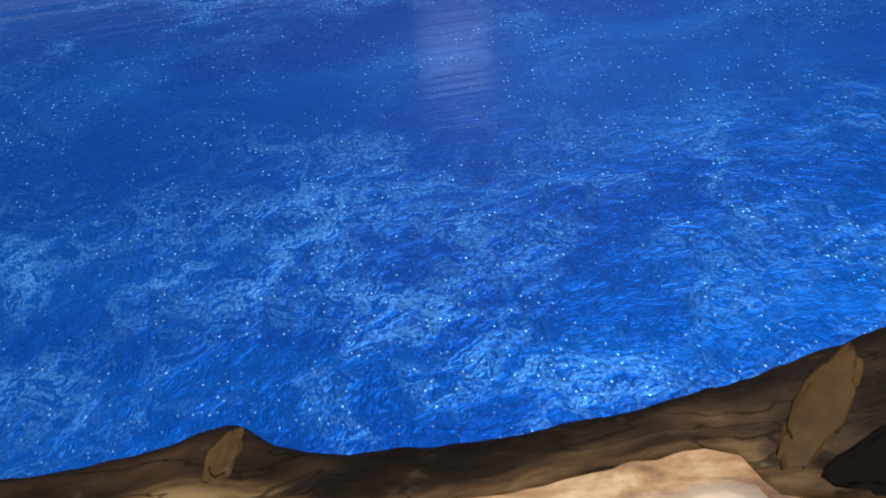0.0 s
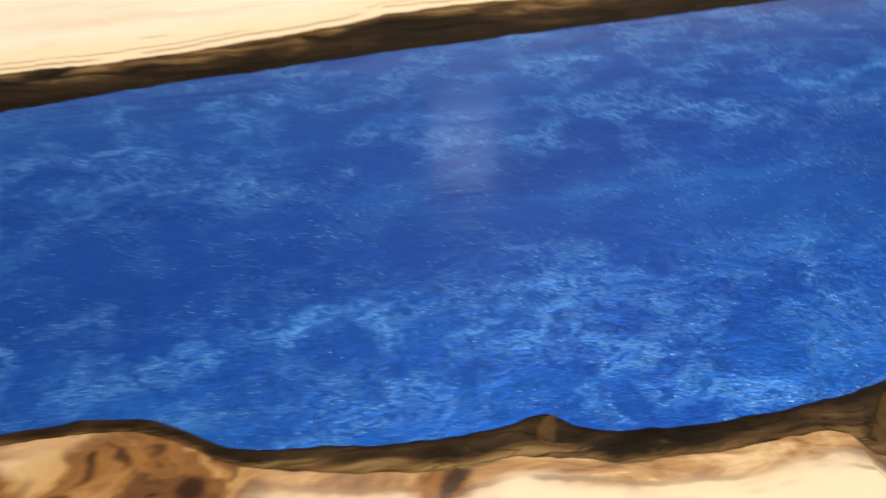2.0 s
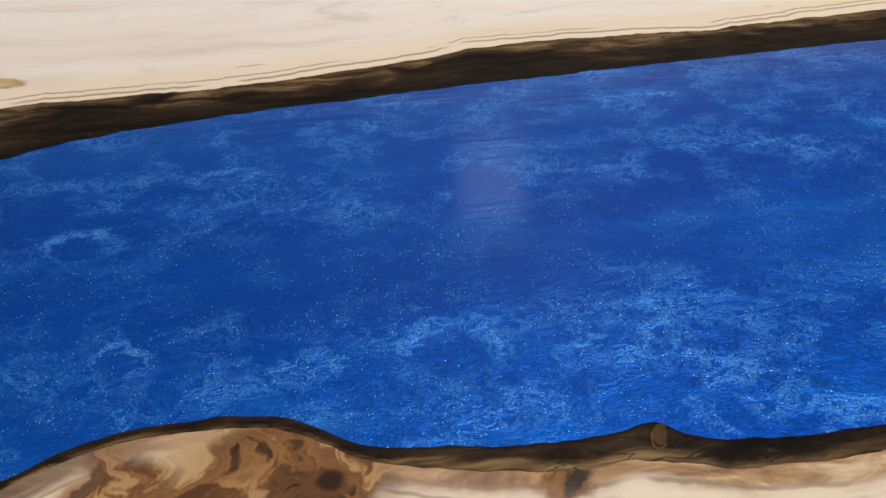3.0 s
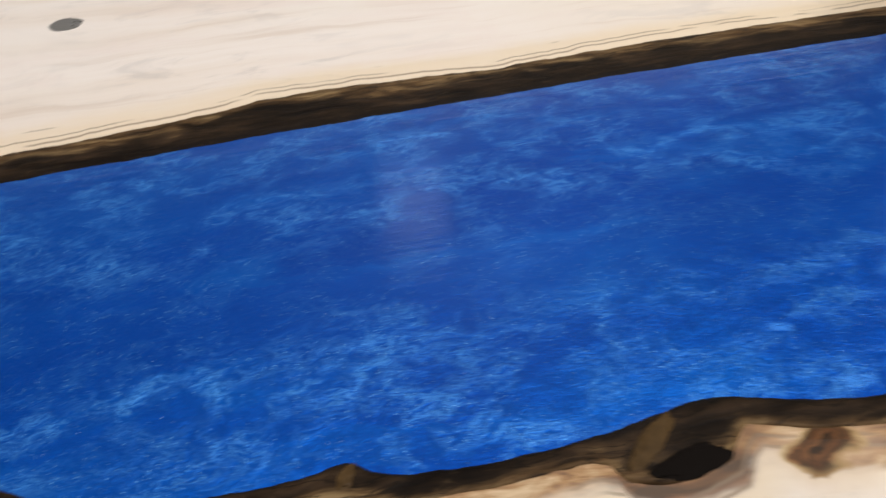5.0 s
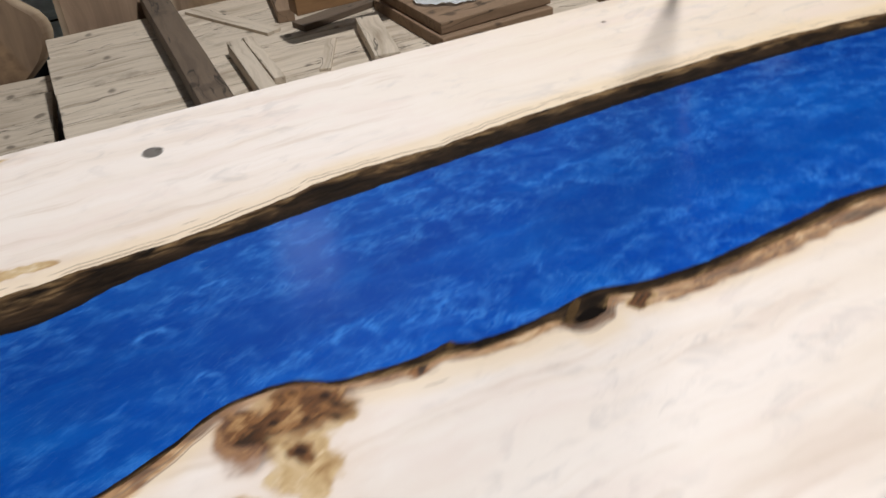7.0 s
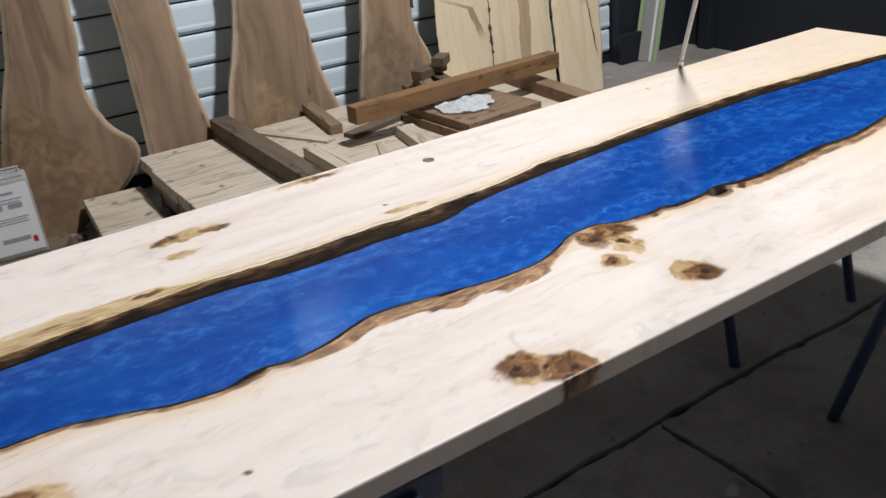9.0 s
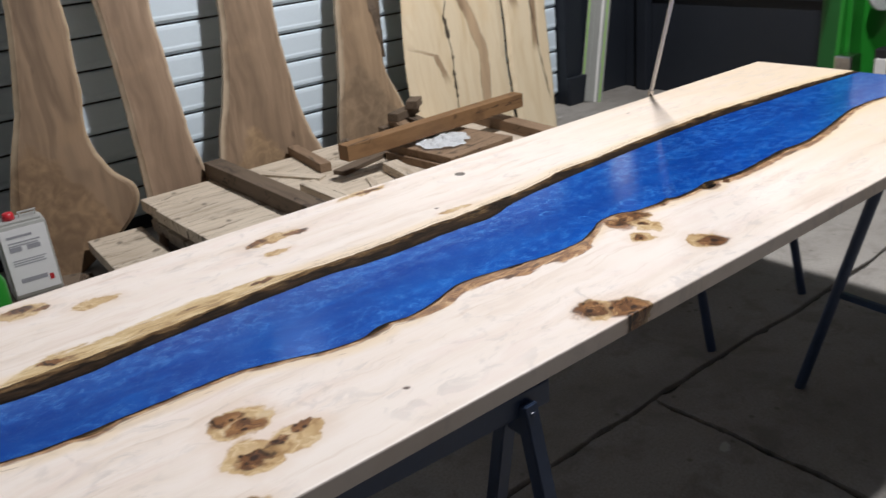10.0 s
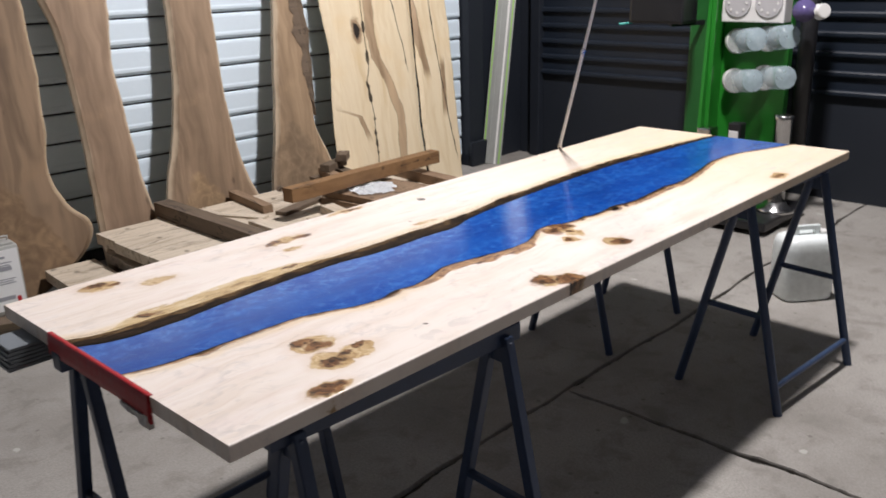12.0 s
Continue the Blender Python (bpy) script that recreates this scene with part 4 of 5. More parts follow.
def tape():
    """Red tape over the cut end of the resin, turned over the top edge, bulging and creased."""
    bm = bmesh.new()
    rows = []
    for i in range(61):
        y = 0.255 + 0.435 * i / 60
        low = 0.757 - 0.012 * max(0, noise.noise(Vector((y * 14, 3, 0)))) - 0.010 * max(0.0, 1 - i / 12)
        path = [(0.007, TOP + 0.0012), (0.0, TOP + 0.0022), (-0.004, TOP - 0.001), (-0.005, TOP - 0.015), (-0.006, TOP - 0.03), (-0.006, low)]
        row = []
        for x, z in path:
            k = 0.0016 * noise.noise(Vector((y * 40, z * 60, 1)))
            row.append(bm.verts.new((x - abs(k), y, z + (k if z < TOP else 0))))
        row += [bm.verts.new((-0.0005, y, low)), bm.verts.new((-0.0005, y, TOP + 0.0003))]
        rows.append(row)
    n = len(rows[0])
    for a, b in zip(rows, rows[1:]):
        for i in range(n):
            bm.faces.new((a[i], b[i], b[(i + 1) % n], a[(i + 1) % n]))
    bm.faces.new(rows[0])
    bm.faces.new(rows[-1])
    return bm


part("tape", tape(), RED, table, "creased red tape over the resin's end", True)


def film_strip():
    bm = bmesh.new()
    rows = []
    for i in range(41):
        y = 0.262 + 0.11 * i / 40
        z1 = 0.757
        z0 = z1 - 0.008 - 0.010 * abs(noise.noise(Vector((y * 43, 8, 0)))) - 0.016 * max(0, 1 - i / 26)
        row = []
        for k in range(4):
            z = z1 + (z0 - z1) * k / 3
            row.append(bm.verts.new((-0.009 + 0.006 * noise.noise(Vector((y * 50, z * 70, 2))), y, z)))
        row += [bm.verts.new((0.004, y, z0)), bm.verts.new((0.004, y, z1))]
        rows.append(row)
    for a, b in zip(rows, rows[1:]):
        for i in range(6):
            bm.faces.new((a[i], b[i], b[(i + 1) % 6], a[(i + 1) % 6]))
    bm.faces.new(rows[0])
    bm.faces.new(rows[-1])
    return bm


part("sealing_film", film_strip(), FILM, table, "crumpled clear film under the tape")


# ---- trestles ----
def trestle(top, spread, square):
    """A steel trestle: beam along x, an A of two tubes at either end, ties and a low stretcher."""
    t = empty("trestle")
    deep = 0.042 if square else 0.028
    part("beam", box(-0.33, -0.02, top - deep, 0.33, 0.02, top, 0.003), NAVY, t)
    for x in (-0.278, 0.278):
        for s in (-1, 1):
            a, b = (x, s * 0.020, top - 0.02), (x * 1.02, s * spread, 0.0)
            part("leg", bar(a, b, 0.027, 0.027) if square else tube(a, b, 0.0155, sides=14), NAVY, t)
        part("gusset", box(x - 0.004, -0.038, top - 0.085, x + 0.004, 0.038, top - 0.03, 0.002), NAVY, t)
        part("tie", bar((x, -spread * 0.62, 0.345), (x, spread * 0.62, 0.345), 0.018, 0.018), NAVY, t)
    part("stretcher", tube((-0.288, -spread * 0.89, 0.10), (0.288, -spread * 0.89, 0.10), 0.011, sides=12), NAVY, t)
    return tagged(t, "dark navy steel trestle carrying the river table", "trestle", "trestles under the table")


BOTTOM = TOP - THICK
first = trestle(BOTTOM, 0.20, False)
first.matrix_basis = pose(2.375, 0.062, 0, 0, 0, -4.5)
copy_thing(first, pose(2.40, 0.80, 0, 0, 0, 180))
low = trestle(BOTTOM, 0.185, True)
low.matrix_basis = pose(0.430, 0.036, 0, 0, 0, -2.9)
copy_thing(low, pose(0.322, 0.655, 0, 0, 0, 180))

def profile_bundle():
    """Folded grey sheet profiles stacked edge over edge under the far edge."""
    b = tagged(empty("profile_bundle", (-0.075, 0.80, 0.0)), "stack of folded grey metal profiles under the table's edge", "profiles")
    for k in range(6):
        part("profile", box(0.0 + 0.004 * (k % 3), -0.05, BOTTOM - 0.054 + 0.009 * k, 0.75, 0.05, BOTTOM - 0.0462 + 0.009 * k, 0.001), GREY_STEEL, b)
    return b


profile_bundle()

# ---- telescopic pole against the far edge ----
pole = tagged(empty("telescopic_pole", (2.222, 0.946, 0.80)), "thin white telescopic pole standing on the table's far edge", "pole")
way = Vector((-0.123, -0.3286, 0.9364)).normalized()
for a, b, r in ((0.0, 0.42, 0.0066), (0.42, 0.95, 0.006), (0.95, 1.6, 0.0054), (1.6, 4.46, 0.0048)):
    part("section", tube(way * a, way * b, r, sides=14), WHITE, pole, smooth=False)
    part("collar", tube(way * (a + 0.002), way * (a + 0.022), r + 0.0025, sides=14), CHROME, pole)


# ---- slabs leaning on the shutter ----
def leaning_slab(left, right, a, b, height, material, label, seed, thick=0.055):
    """An upright live-edged slab whose front face lies on y = a + b z; left and right: x over height."""
    lf, rf = curve_through(left), curve_through(right)
    bm = bmesh.new()
    uv = bm.loops.layers.uv.new("UVMap")
    info, rows = {}, []
    ups, wide = 90, 14
    for i in range(ups + 1):
        z = height * i / ups
        jag = lambda s: 0.010 * noise.noise(Vector((z * 5, seed + s, 0))) + 0.004 * noise.noise(Vector((z * 22, seed + s, 4)))
        x0, x1 = lf(z) + jag(0), rf(z) + jag(5)
        y = a + b * z
        row = []
        for k in range(wide + 1):
            s = k / wide
            x = x0 + (x1 - x0) * s
            e = min(x - x0, x1 - x)
            inset = 0.020 * max(0.0, 1 - e / 0.030) ** 2
            v = bm.verts.new((x, y + inset + 0.0015 * noise.noise(Vector((x * 9, z * 5, seed))), z))
            info[v] = (z, e)
            row.append(v)
        for x in (x1 - 0.006, x0 + 0.006):
            v = bm.verts.new((x, y + thick, z))
            info[v] = (z, 0.0)
            row.append(v)
        rows.append(row)
    n = len(rows[0])
    for p, q in zip(rows, rows[1:]):
        for i in range(n):
            bm.faces.new((p[i], q[i], q[(i + 1) % n], p[(i + 1) % n]))
    bm.faces.new(rows[0])
    bm.faces.new(rows[-1])
    for f in bm.faces:
        for lp in f.loops:
            lp[uv].uv = info[lp.vert]
    return tagged(mesh_ob("wood_slab", bm, material, at=((lf(0) + rf(0)) / 2, a, 0), smooth=False), label, "wood slab", "slabs leaning on the wall")


leaning_slab([(0, .56), (.5, .65), (.74, .74), (1.0, .80), (2.9, .84)], [(0, .84), (.06, .95), (.20, 1.14), (.34, 1.16), (.40, 1.10), (.48, 1.05), (.9, 1.06), (2.9, 1.08)],
             3.10, .125, 2.08, DARK_WALNUT, "broad dark brown raw slab with a flared burl foot", 1.0)
leaning_slab([(0, 1.20), (.55, 1.21), (.95, 1.21), (1.25, 1.19), (1.45, 1.14), (2.9, 1.10)], [(0, 1.56), (.35, 1.51), (.75, 1.47), (1.1, 1.455), (1.42, 1.49), (2.9, 1.50)],
             3.08, .130, 2.08, WALNUT, "narrow brown raw slab with pale sapwood edges", 12.0)
leaning_slab([(0, 1.58), (.32, 1.61), (.65, 1.71), (.95, 1.78), (1.4, 1.82), (2.9, 1.85)], [(0, 2.28), (.16, 2.24), (.42, 2.14), (.75, 2.095), (1.4, 2.10), (2.9, 2.06)],
             3.09, .130, 2.08, GOLD_FOOT, "tall brown raw slab widening to a golden foot", 23.0)
barky = leaning_slab([(0, 2.27), (.28, 2.32), (.71, 2.42), (1.04, 2.47), (1.37, 2.53), (2.9, 2.58)], [(0, 2.86), (.40, 2.78), (.53, 2.72), (.81, 2.71), (1.16, 2.72), (1.4, 2.70), (2.9, 2.68)],
             3.09, .130, 2.08, GREY_FOOT, "brown raw slab with a dark ragged bark side", 34.0)


def bark_side(slab, right, a, b, z0, z1):
    """Torn bark hanging along one edge of a slab, in the slab's own coordinates."""
    edge = curve_through(right)
    bm = bmesh.new()
    rows = []
    for i in range(71):
        z = z0 + (z1 - z0) * i / 70
        w = 0.018 + 0.05 * min(1.0, max(0.0, (z - 0.75) / 0.5)) + 0.045 * max(0.0, 0.3 + noise.noise(Vector((z * 9, 3, 1)))) + 0.02 * noise.noise(Vector((z * 31, 5, 1)))
        w *= min(1, i / 8, (70 - i) / 8 + 0.2)
        x, y = edge(z), a + b * z
        rows.append([bm.verts.new(c) for c in ((x - w, y - 0.003, z), (x - w * 0.3, y - 0.009, z), (x + 0.35 * w + 0.006, y + 0.012, z), (x - 0.01, y + 0.03, z))])
    for p, q in zip(rows, rows[1:]):
        for k in range(4):
            bm.faces.new((p[k], q[k], q[(k + 1) % 4], p[(k + 1) % 4]))
    bm.faces.new(rows[0])
    bm.faces.new(rows[-1])
    bmesh.ops.translate(bm, verts=bm.verts[:], vec=-slab.location)
    return part("bark", bm, BEAM_DARK, slab, "dark ragged bark")


bark_side(barky, [(0, 2.86), (.40, 2.78), (.53, 2.72), (.81, 2.71), (1.16, 2.72), (1.4, 2.70), (2.9, 2.68)], 3.09, .130, 0.66, 2.05)
leaning_slab([(0, 2.76), (.38, 2.80), (.70, 2.83), (.97, 2.885), (1.36, 2.88), (2.0, 2.93)], [(0, 3.56), (.33, 3.575), (.75, 3.612), (1.32, 3.675), (2.0, 3.74)],
             3.00, .200, 1.88, CREAM, "wide cream slab with brown streaks and black cracks", 45.0, 0.035)
leaning_slab([(0, 3.585), (.33, 3.595), (.75, 3.63), (1.32, 3.69), (2.0, 3.755)], [(0, 3.92), (.39, 3.96), (.87, 4.01), (1.31, 4.04), (2.0, 4.10)],
             3.00, .200, 1.86, CREAM_NARROW, "narrow cream slab with a brown streak", 56.0, 0.035)

# ---- low pile of sawn boards ----
PILE = 0.28


def board(name, x0, y0, z0, x1, y1, z1, material, label, category, turn=0.0, group="", seed=0.0, bend=0.002):
    """A sawn piece with slightly uneven faces, its origin on its underside."""
    bm = box(-(x1 - x0) / 2, -(y1 - y0) / 2, 0, (x1 - x0) / 2, (y1 - y0) / 2, z1 - z0, min(0.004, (z1 - z0) * 0.15))
    along = max(x1 - x0, y1 - y0)
    bmesh.ops.subdivide_edges(bm, edges=[e for e in bm.edges if e.calc_length() > along * 0.6], cuts=8, use_grid_fill=True)
    for v in bm.verts:
        k = Vector((v.co.x * 4 + seed, v.co.y * 4, seed))
        v.co.x += bend * noise.noise(k)
        v.co.y += bend * noise.noise(k + Vector((9, 0, 0)))
    ob = mesh_ob(name, bm, material)
    ob.matrix_basis = pose((x0 + x1) / 2, (y0 + y1) / 2, z0, 0, 0, turn)
    return tagged(ob, label, category, group)


def lengthwise(name, ax, ay, bx, by, width, z0, z1, material, label, category, group="", seed=0.0):
    """A sawn piece from a to b on plan."""
    d = math.hypot(bx - ax, by - ay)
    cx, cy = (ax + bx) / 2, (ay + by) / 2
    return board(name, cx - d / 2, cy - width / 2, z0, cx + d / 2, cy + width / 2, z1, material, label, category, math.degrees(math.atan2(by - ay, bx - ax)), group, seed)


for k, (y0, y1, x0, x1) in enumerate(((1.42, 1.845, 1.135, 3.02), (1.85, 2.235, 1.128, 3.06), (2.24, 2.495, 1.13, 2.98), (2.50, 2.835, 1.128, 3.03), (2.84, 3.05, 1.14, 2.96))):
    board("sawn_board", x0, y0, PILE - 0.055, x1, y1, PILE, PINE, "weathered pale sawn board with cracks, top of the pile", "board", 0.0, "boards of the low pile", k * 3.1)
    board("sawn_board", x0 + 0.03, y0, PILE - 0.165, x1, y1, PILE - 0.11, PINE, "weathered pale sawn board low in the pile", "board", 0.0, "boards of the low pile", 20 + k * 3.1)
for x in (1.25, 2.05, 2.85):
    for z0, z1 in ((0.0, PILE - 0.165), (PILE - 0.11, PILE - 0.055)):
        board("bearer", x - 0.04, 1.44, z0, x + 0.04, 3.02, z1, BEAM_DARK, "dark timber bearer between the layers of boards", "timber", 0.0, "bearers of the pile", x)
board("sawn_board", 0.85, 2.45, 0.09, 1.10, 3.08, 0.145, PINE, "short grey board on a low block beside the pile", "board", -4.0, "", 5.0)
board("bearer", 0.88, 2.6, 0.0, 1.06, 2.9, 0.09, BEAM_DARK, "dark timber block under a short board", "timber", -4.0, "bearers of the pile", 8.0)

lengthwise("timber_beam", 1.535, 1.93, 1.545, 3.10, 0.092, PILE, PILE + 0.08, BEAM_DARK, "dark square timber beam lying across the pile", "beam", "", 1.0)
lengthwise("timber_beam", 1.90, 2.43, 3.07, 2.485, 0.075, PILE + 0.105, PILE + 0.18, BEAM_BROWN, "brown planed timber beam lying on stacked boards", "beam", "", 2.0)
lengthwise("timber_beam", 2.93, 2.02, 3.00, 2.78, 0.09, PILE, PILE + 0.06, BROWN_BOARD, "short brown beam at the end of the pile", "beam", "", 3.0)
lengthwise("brown_board", 2.25, 2.33, 2.67, 2.36, 0.50, PILE, PILE + 0.040, BROWN_BOARD, "broad brown board lying on the pile", "board", "brown boards", 4.0)
lengthwise("brown_board", 2.26, 2.35, 2.68, 2.38, 0.48, PILE + 0.042, PILE + 0.080, BROWN_BOARD, "broad brown board with a white towel on it", "board", "brown boards", 5.0)
lengthwise("offcut", 2.40, 2.555, 2.68, 2.565, 0.05, PILE + 0.080, PILE + 0.105, BROWN_BOARD, "brown spacer under the timber beam", "offcut", "offcuts on the pile", 5.5)
lengthwise("offcut", 1.69, 2.02, 1.70, 2.47, 0.052, PILE, PILE + 0.050, PINE, "pale square offcut lying on the pile", "offcut", "offcuts on the pile", 6.0)
lengthwise("offcut", 1.742, 2.10, 1.748, 2.49, 0.034, PILE, PILE + 0.045, PINE, "pale narrow offcut lying on the pile", "offcut", "offcuts on the pile", 7.0)
lengthwise("offcut", 2.075, 2.07, 2.145, 2.42, 0.080, PILE, PILE + 0.045, PINE, "pale square offcut lying on the pile", "offcut", "offcuts on the pile", 8.0)
lengthwise("offcut", 1.93, 2.66, 2.00, 3.10, 0.060, PILE, PILE + 0.045, BROWN_BOARD, "brown squared offcut by the slabs", "offcut", "offcuts on the pile", 9.0)
lengthwise("offcut", 1.94, 2.56, 2.29, 2.66, 0.075, PILE, PILE + 0.022, BEAM_DARK, "dark thin plank lying on the pile", "offcut", "offcuts on the pile", 10.0)
lengthwise("offcut", 1.90, 2.16, 2.00, 2.39, 0.035, PILE, PILE + 0.010, PINE, "thin pale lath on the pile", "offcut", "offcuts on the pile", 11.0)
lengthwise("offcut", 1.66, 3.00, 1.86, 2.58, 0.060, PILE, PILE + 0.012, PINE, "thin pale board end on the pile", "offcut", "offcuts on the pile", 12.0)
for k, (x, y, z, ln, turn, mat) in enumerate(((2.50, 2.86, 0.0, 0.30, 80, BEAM_DARK), (2.58, 2.87, 0.0, 0.32, 74, BEAM_DARK), (2.66, 2.88, 0.0, 0.30, 82, BROWN_BOARD),
                                              (2.54, 2.86, 0.046, 0.28, 70, BROWN_BOARD), (2.64, 2.88, 0.046, 0.30, 78, BEAM_DARK), (2.60, 2.90, 0.092, 0.22, 20, BEAM_DARK), (2.66, 2.88, 0.138, 0.12, 40, BEAM_DARK))):
    dx, dy = math.cos(radians(turn)) * ln / 2, math.sin(radians(turn)) * ln / 2
    lengthwise("offcut", x - dx, y - dy, x + dx, y + dy, 0.066, PILE + z, PILE + z + 0.045, mat, "dark offcut in a loose heap on the pile", "offcut", "heap of dark offcuts", 30 + k)


def towel():
    """A crumpled paper towel: a ragged sheet thrown up in creases."""
    bm = bmesh.new()
    rows, n = [], 36
    for i in range(n + 1):
        row = []
        for k in range(n + 1):
            u, v = 2 * i / n - 1, 2 * k / n - 1
            a = math.atan2(v, u)
            r = max(abs(u), abs(v)) * (0.82 + 0.28 * noise.noise(Vector((math.cos(a) * 2.2, math.sin(a) * 2.2, 3))))
            x, y = 0.165 * r * math.cos(a), 0.195 * r * math.sin(a)
            q = Vector((x, y, 0))
            z = 0.004 + (1 - r * 0.75) * (0.030 * abs(noise.noise(q * 17)) + 0.020 * abs(noise.noise(q * 36 + Vector((4, 0, 0)))))
            row.append(bm.verts.new((x, y, max(0.001, z))))
        rows.append(row)
    for p, q in zip(rows, rows[1:]):
        for i in range(n):
            bm.faces.new((p[i], q[i], q[i + 1], p[i + 1]))
    made = bmesh.ops.solidify(bm, geom=bm.faces[:], thickness=-0.001)
    return bm


ob = tagged(mesh_ob("paper_towel", towel(), CLOTH), "crumpled white paper towel on the brown boards", "towel")
ob.matrix_basis = pose(2.43, 2.375, PILE + 0.0815, 0, 0, -20)


def chip(x, y, z, size, seed, material=BEAM_DARK):
    bm = bmesh.new()
    bmesh.ops.create_icosphere(bm, subdivisions=2, radius=1)
    for v in bm.verts:
        k = 0.7 + 0.6 * noise.noise(v.co * 1.4 + Vector((seed, 0, 0)))
        v.co = Vector((v.co.x * size * 1.3 * k, v.co.y * size * 0.7 * k, max(-0.3, v.co.z) * size * 0.5 * k))
    lowest = min(v.co.z for v in bm.verts)
    for v in bm.verts:
        v.co.z -= lowest
    ob = mesh_ob("bark_scrap", bm, material)
    ob.matrix_basis = pose(x, y, z, 0, 0, seed * 47)
    return tagged(ob, "torn scrap of bark and wood at the foot of the slabs", "scrap", "scraps")


for k, (x, y, z, s) in enumerate(((0.80, 2.98, 0, .06), (0.92, 2.40, 0, .04), (0.72, 2.90, 0, .045), (0.76, 2.72, 0, .05), (2.28, 3.02, PILE, .05), (2.36, 2.99, PILE, .03), (0.86, 2.38, 0, .03))):
    chip(x, y, z, s, k + 1.3, (BEAM_DARK, BROWN_BOARD)[k % 2])


# ---- solvent can and its neighbours ----
def solvent_can():
    c = tagged(empty("solvent_can", (0.565, 2.80, 0.10), -4), "square tin solvent can with white label and red cap", "can")
    part("body", box(-0.095, -0.06, 0.0, 0.095, 0.06, 0.315, 0.012), TIN, c)
    top = box(-0.080, -0.046, 0.315, 0.080, 0.046, 0.325, 0.004)
    part("lid", top, TIN, c)
    part("cap", lathe([(0.0235, 0), (0.0235, 0.016), (0.020, 0.028), (0.012, 0.031)], 20, (-0.03, 0.0, 0.325)), RED_PLASTIC, c, "red plastic screw cap", True)
    handle = bmesh.new()
    tube((0.01, 0, 0.325), (0.01, 0, 0.345), 0.004, bm=handle, sides=8)
    tube((0.07, 0, 0.325), (0.07, 0, 0.345), 0.004, bm=handle, sides=8)
    tube((0.005, 0, 0.345), (0.075, 0, 0.345), 0.004, bm=handle, sides=8)
    part("handle", handle, TIN, c)
    label = part("label", box(-0.086, -0.0622, 0.022, 0.086, -0.0602, 0.300, 0.0004), PAPER, c, "white printed paper label")
    for z, x0, x1, h in ((0.262, -0.065, 0.030, 0.010), (0.240, -0.065, 0.055, 0.005), (0.228, -0.065, 0.045, 0.005), (0.205, -0.065, -0.02, 0.02), (0.205, 0.0, 0.05, 0.02),
                         (0.165, -0.065, 0.060, 0.004), (0.155, -0.065, 0.050, 0.004), (0.145, -0.065, 0.058, 0.004), (0.070, -0.055, 0.045, 0.018)):
        part("print_bar", box(x0, -0.0630, z, x1, -0.0624, z + h, 0), INK, label)
    part("print_mark", box(0.052, -0.0630, 0.055, 0.068, -0.0624, 0.080, 0), RED_PLASTIC, label)
    return c


solvent_can()
board("bearer", 0.30, 2.66, 0.0, 0.72, 2.94, 0.10, BEAM_DARK, "dark timber block under the solvent can", "timber", -22.0, "", 41.0)


def green_canister():
    c = tagged(empty("canister", (0.36, 2.60, 0.0)), "dark green canister with a clear jar above", "canister")
    part("body", lathe([(0.066, 0), (0.070, 0.01), (0.070, 0.26), (0.062, 0.28), (0.060, 0.285)], 28), GREEN, c, "green painted body", True)
    return c


green_canister()
jar = tagged(empty("jar", (0.36, 2.60, 0.285)), "cloudy clear plastic jar standing on the canister", "jar")
part("body", lathe([(0.045, 0), (0.055, 0.004), (0.060, 0.10), (0.062, 0.115)], 24), TUBE, jar, "", True)


# ---- guide rail leaning in the corner ----
def guide_rail():
    foot, head = Vector((4.53, 3.265, 0.0)), Vector((4.91, 3.285, 2.3))
    up = (head - foot).normalized()
    side = Vector((0.60, -0.80, 0.0))
    side = (side - up * side.dot(up)).normalized()
    out = up.cross(side).normalized()
    m = Matrix((side, out, up)).transposed().to_4x4()
    r = tagged(empty("guide_rail"), "long grey guide rail with lime strips leaning in the corner", "rail")
    r.matrix_basis = Matrix.Translation(foot) @ m
    length = 2.4
    part("plate", box(-0.078, -0.006, 0.002, 0.078, 0.004, length, 0.001), RAIL, r)
    for x, w, mat, d in ((-0.066, 0.005, LIME, 0.010), (0.060, 0.005, LIME, 0.010), (-0.035, 0.010, RAIL, 0.016), (0.028, 0.008, WHITE, 0.012)):
        for s in (1, -1):
            part("strip" if mat is LIME else "rib", box(x - w, 0.004 if s > 0 else -0.006 - d + 0.006, 0.003, x + w, 0.004 + d - 0.006 if s > 0 else -0.006, length - 0.002, 0.0005), mat, r)
    return r


guide_rail()


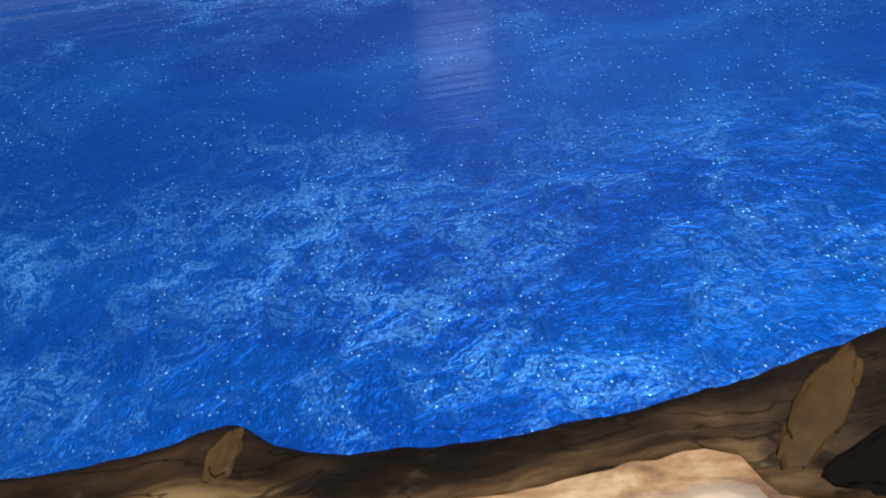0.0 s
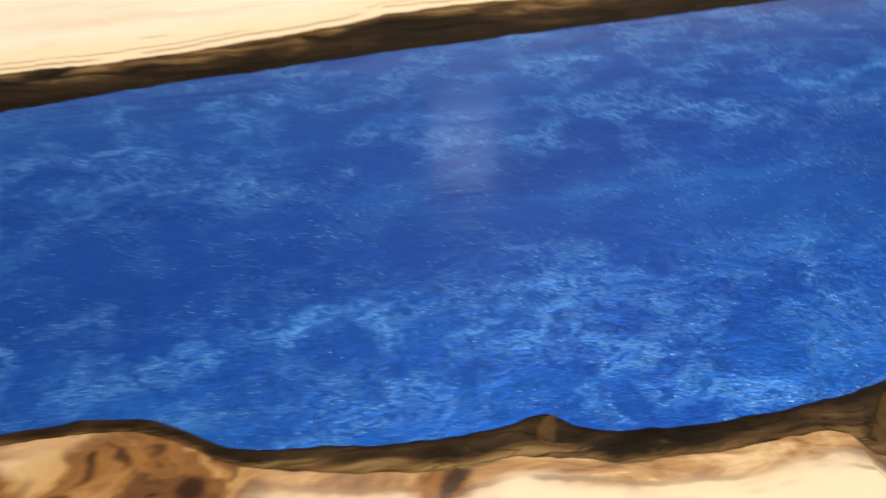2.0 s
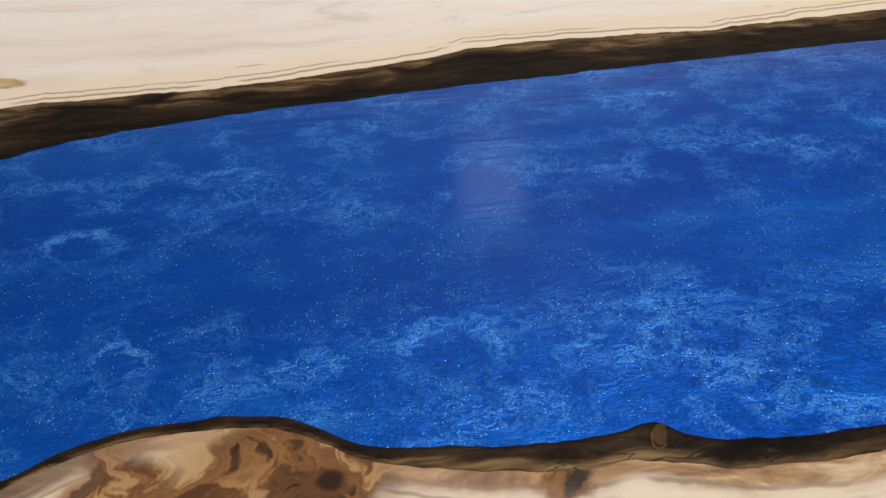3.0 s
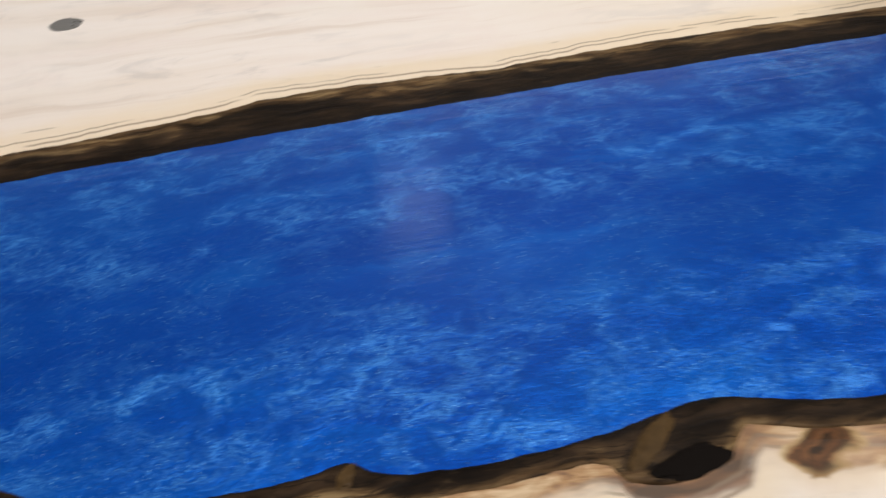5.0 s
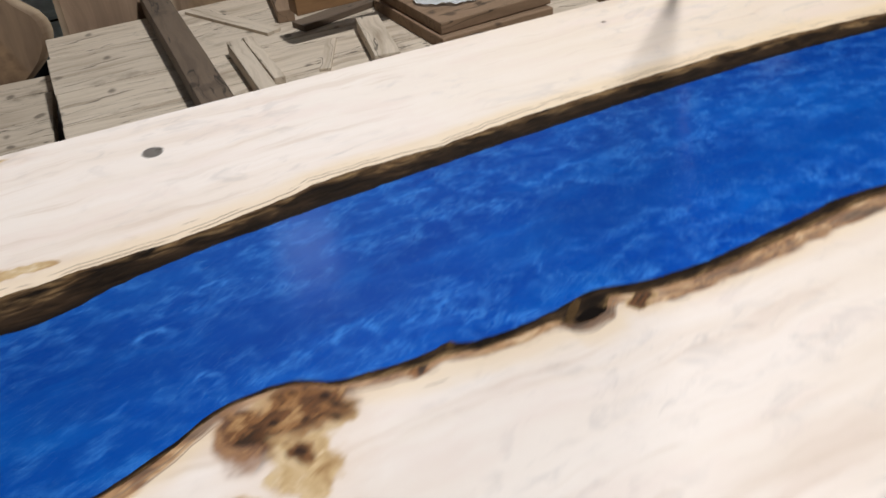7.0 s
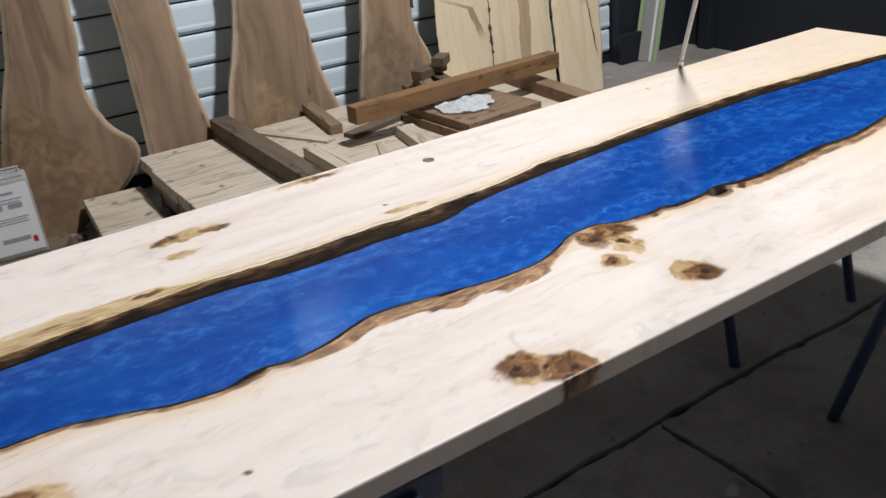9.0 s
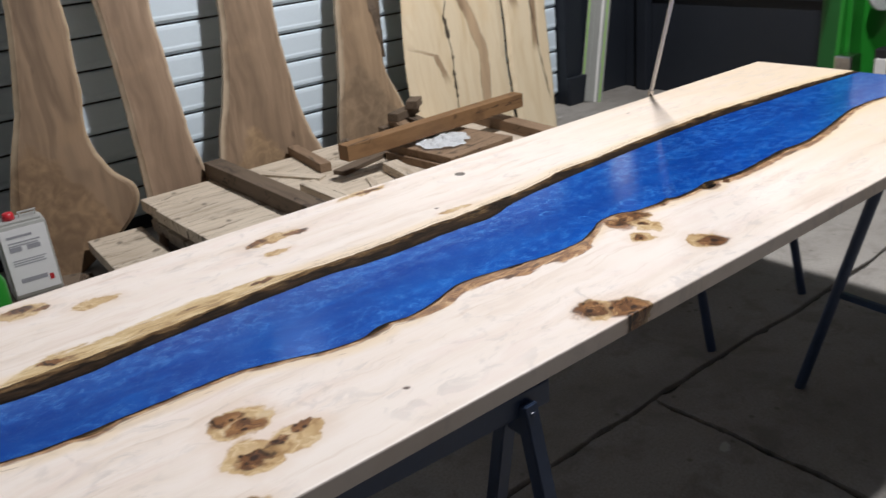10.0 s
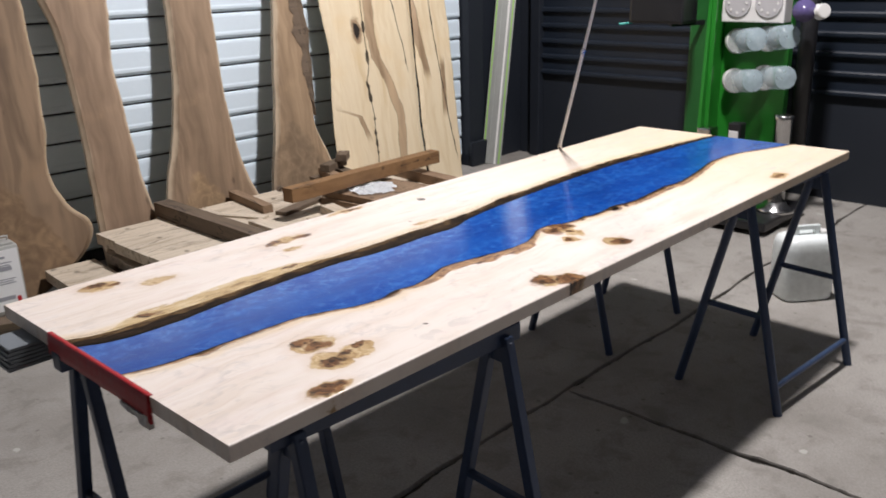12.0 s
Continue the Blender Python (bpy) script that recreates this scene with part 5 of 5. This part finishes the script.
# ---- green machine at the end wall ----
def machine():
    g = tagged(empty("dust_extractor", (4.35, 1.12, 0.0)), "green workshop machine with four clear cups on its column", "machine")
    part("base", box(-0.36, -0.36, 0.03, 0.25, 0.36, 0.085, 0.012), BLACK, g, "black base tray")
    for x in (-0.3, 0.2):
        for y in (-0.3, 0.3):
            part("foot", tube((x, y, 0), (x, y, 0.03), 0.025), BLACK, g)
    column = bmesh.new()
    w = [(-0.02, 0.235), (0.20, 0.235), (0.20, 0.215), (-0.02, 0.215)]
    lows = [column.verts.new((x - (0.10 if x < 0 else 0), y, 0.085)) for x, y in w]
    mids = [column.verts.new((x - (0.07 if x < 0 else 0), y, 0.50)) for x, y in w]
    tops = [column.verts.new((x, y, 1.75)) for x, y in w]
    for a, b in ((lows, mids), (mids, tops)):
        for i in range(4):
            column.faces.new((a[i], a[(i + 1) % 4], b[(i + 1) % 4], b[i]))
    column.faces.new(lows)
    column.faces.new(tops)
    part("side_plate", column, GREEN, g, "bright green side plate")
    part("back_plate", box(0.14, -0.20, 0.085, 0.20, 0.215, 1.75, 0.004), GREEN, g, "green back plate")
    part("rear_housing", box(0.16, 0.235, 0.085, 0.42, 0.46, 1.75, 0.02), GREEN_DARK, g, "dark green housing")
    part("flange", box(-0.035, 0.19, 0.09, -0.012, 0.24, 1.75, 0.004), GREEN, g)
    panel = part("dial_panel", box(0.02, -0.20, 1.175, 0.13, 0.18, 1.42, 0.006), WHITE, g, "white panel with two dials")
    for y in (-0.105, 0.082):
        part("dial", tube((0.021, y, 1.285), (0.012, y, 1.285), 0.080, sides=32), DIAL, panel, "grey drilled dial")
        for k in range(8):
            a = k * math.pi / 4
            part("hole", tube((0.0125, y + 0.055 * math.cos(a), 1.285 + 0.055 * math.sin(a)), (0.009, y + 0.055 * math.cos(a), 1.285 + 0.055 * math.sin(a)), 0.008, sides=10), WHITE, panel)
    way = Vector((-0.64, -0.76, 0.12)).normalized()
    for y, z in ((0.115, 1.055), (-0.075, 1.075), (0.115, 0.815), (-0.075, 0.845)):
        a = Vector((0.12, y, z))
        cup = part("cup", tube(a, a + way * 0.25, 0.071, 0.067, 28, bevel=0.004), TUBE, g, "cloudy clear plastic cup", True)
        part("cap", tube(a - way * 0.012, a + way * 0.022, 0.075, 0.075, 28, bevel=0.004), WHITE, cup, "white cap")
        part("cup_floor", tube(a + way * 0.246, a + way * 0.253, 0.0665, 0.0665, 28), TUBE, cup)
    part("monitor", box(-0.25, 0.30, 1.17, -0.05, 0.66, 1.44, 0.02), BLACK, g, "black control box")
    part("monitor_arm", bar((-0.10, 0.45, 1.16), (0.20, 0.35, 1.16), 0.02, 0.03), BLACK, g)
    part("key", tube((-0.26, 0.72, 1.165), (-0.20, 0.66, 1.172), 0.006, sides=10), TEAL, g, "teal key")
    part("funnel", tube((0.05, -0.30, 1.23), (-0.06, -0.34, 1.25), 0.035, 0.062, 24), PURPLE, g, "violet glass funnel", True)
    part("funnel_cap", tube((0.0, -0.40, 1.24), (-0.03, -0.44, 1.25), 0.045, 0.040, 20, bevel=0.004), WHITE, g)
    part("hose", tube((0.20, -0.28, 0.35), (0.20, -0.28, 1.75), 0.05, sides=20), BLACK, g, "black hose", True)
    part("canister_tube", lathe([(0.052, 0), (0.052, 0.50), (0.055, 0.505), (0.055, 0.53), (0.04, 0.535)], 24, (-0.05, -0.285, 0.13)), CHROME, g, "brushed steel tube", True)
    part("tube_foot", lathe([(0.11, 0), (0.105, 0.018), (0.075, 0.03), (0.06, 0.06)], 28, (-0.05, -0.285, 0.085)), CHROME, g, "polished steel foot", True)
    part("fitting", box(-0.16, 0.11, 0.30, -0.05, 0.20, 0.555, 0.01), CHROME, g, "steel fitting")
    part("fitting", box(-0.14, -0.07, 0.30, -0.06, 0.01, 0.60, 0.01), BLACK, g, "black fitting")
    part("fitting", box(-0.15, -0.06, 0.45, -0.141, 0.0, 0.555, 0.004), WHITE, g)
    return g


machine()


# ---- water jug ----
def jug():
    j = tagged(empty("jerrycan", (3.255, 0.27, 0.0), -38), "milky white plastic jerrycan half full on the floor", "jerrycan")
    bm = bmesh.new()
    rings = []
    for z, s in ((0, 0.90), (0.012, 0.98), (0.03, 1.0), (0.24, 1.0), (0.275, 0.97), (0.295, 0.88), (0.305, 0.70)):
        ring = []
        for i in range(40):
            a = 2 * math.pi * i / 40
            c, q = math.cos(a), math.sin(a)
            k = (abs(c) ** 5 + abs(q) ** 5) ** (-1 / 5)
            ring.append(bm.verts.new((0.125 * s * k * c, 0.095 * s * k * q, z)))
        rings.append(ring)
    for a, b in zip(rings, rings[1:]):
        for i in range(40):
            bm.faces.new((a[i], a[(i + 1) % 40], b[(i + 1) % 40], b[i]))
    bm.faces.new(rings[0])
    bm.faces.new(rings[-1])
    part("body", bm, JUG, j, "milky translucent body", True)
    grip = bmesh.new()
    bar((-0.05, 0, 0.30), (-0.05, 0, 0.335), 0.022, 0.022, grip)
    bar((0.05, 0, 0.30), (0.05, 0, 0.335), 0.022, 0.022, grip)
    bar((-0.065, 0, 0.338), (0.065, 0, 0.338), 0.022, 0.020, grip)
    part("handle", grip, JUG, j)
    part("cap", lathe([(0.024, 0), (0.024, 0.018), (0.018, 0.022)], 20, (0.085, 0, 0.30)), WHITE, j, "white screw cap", True)
    return j


jug()
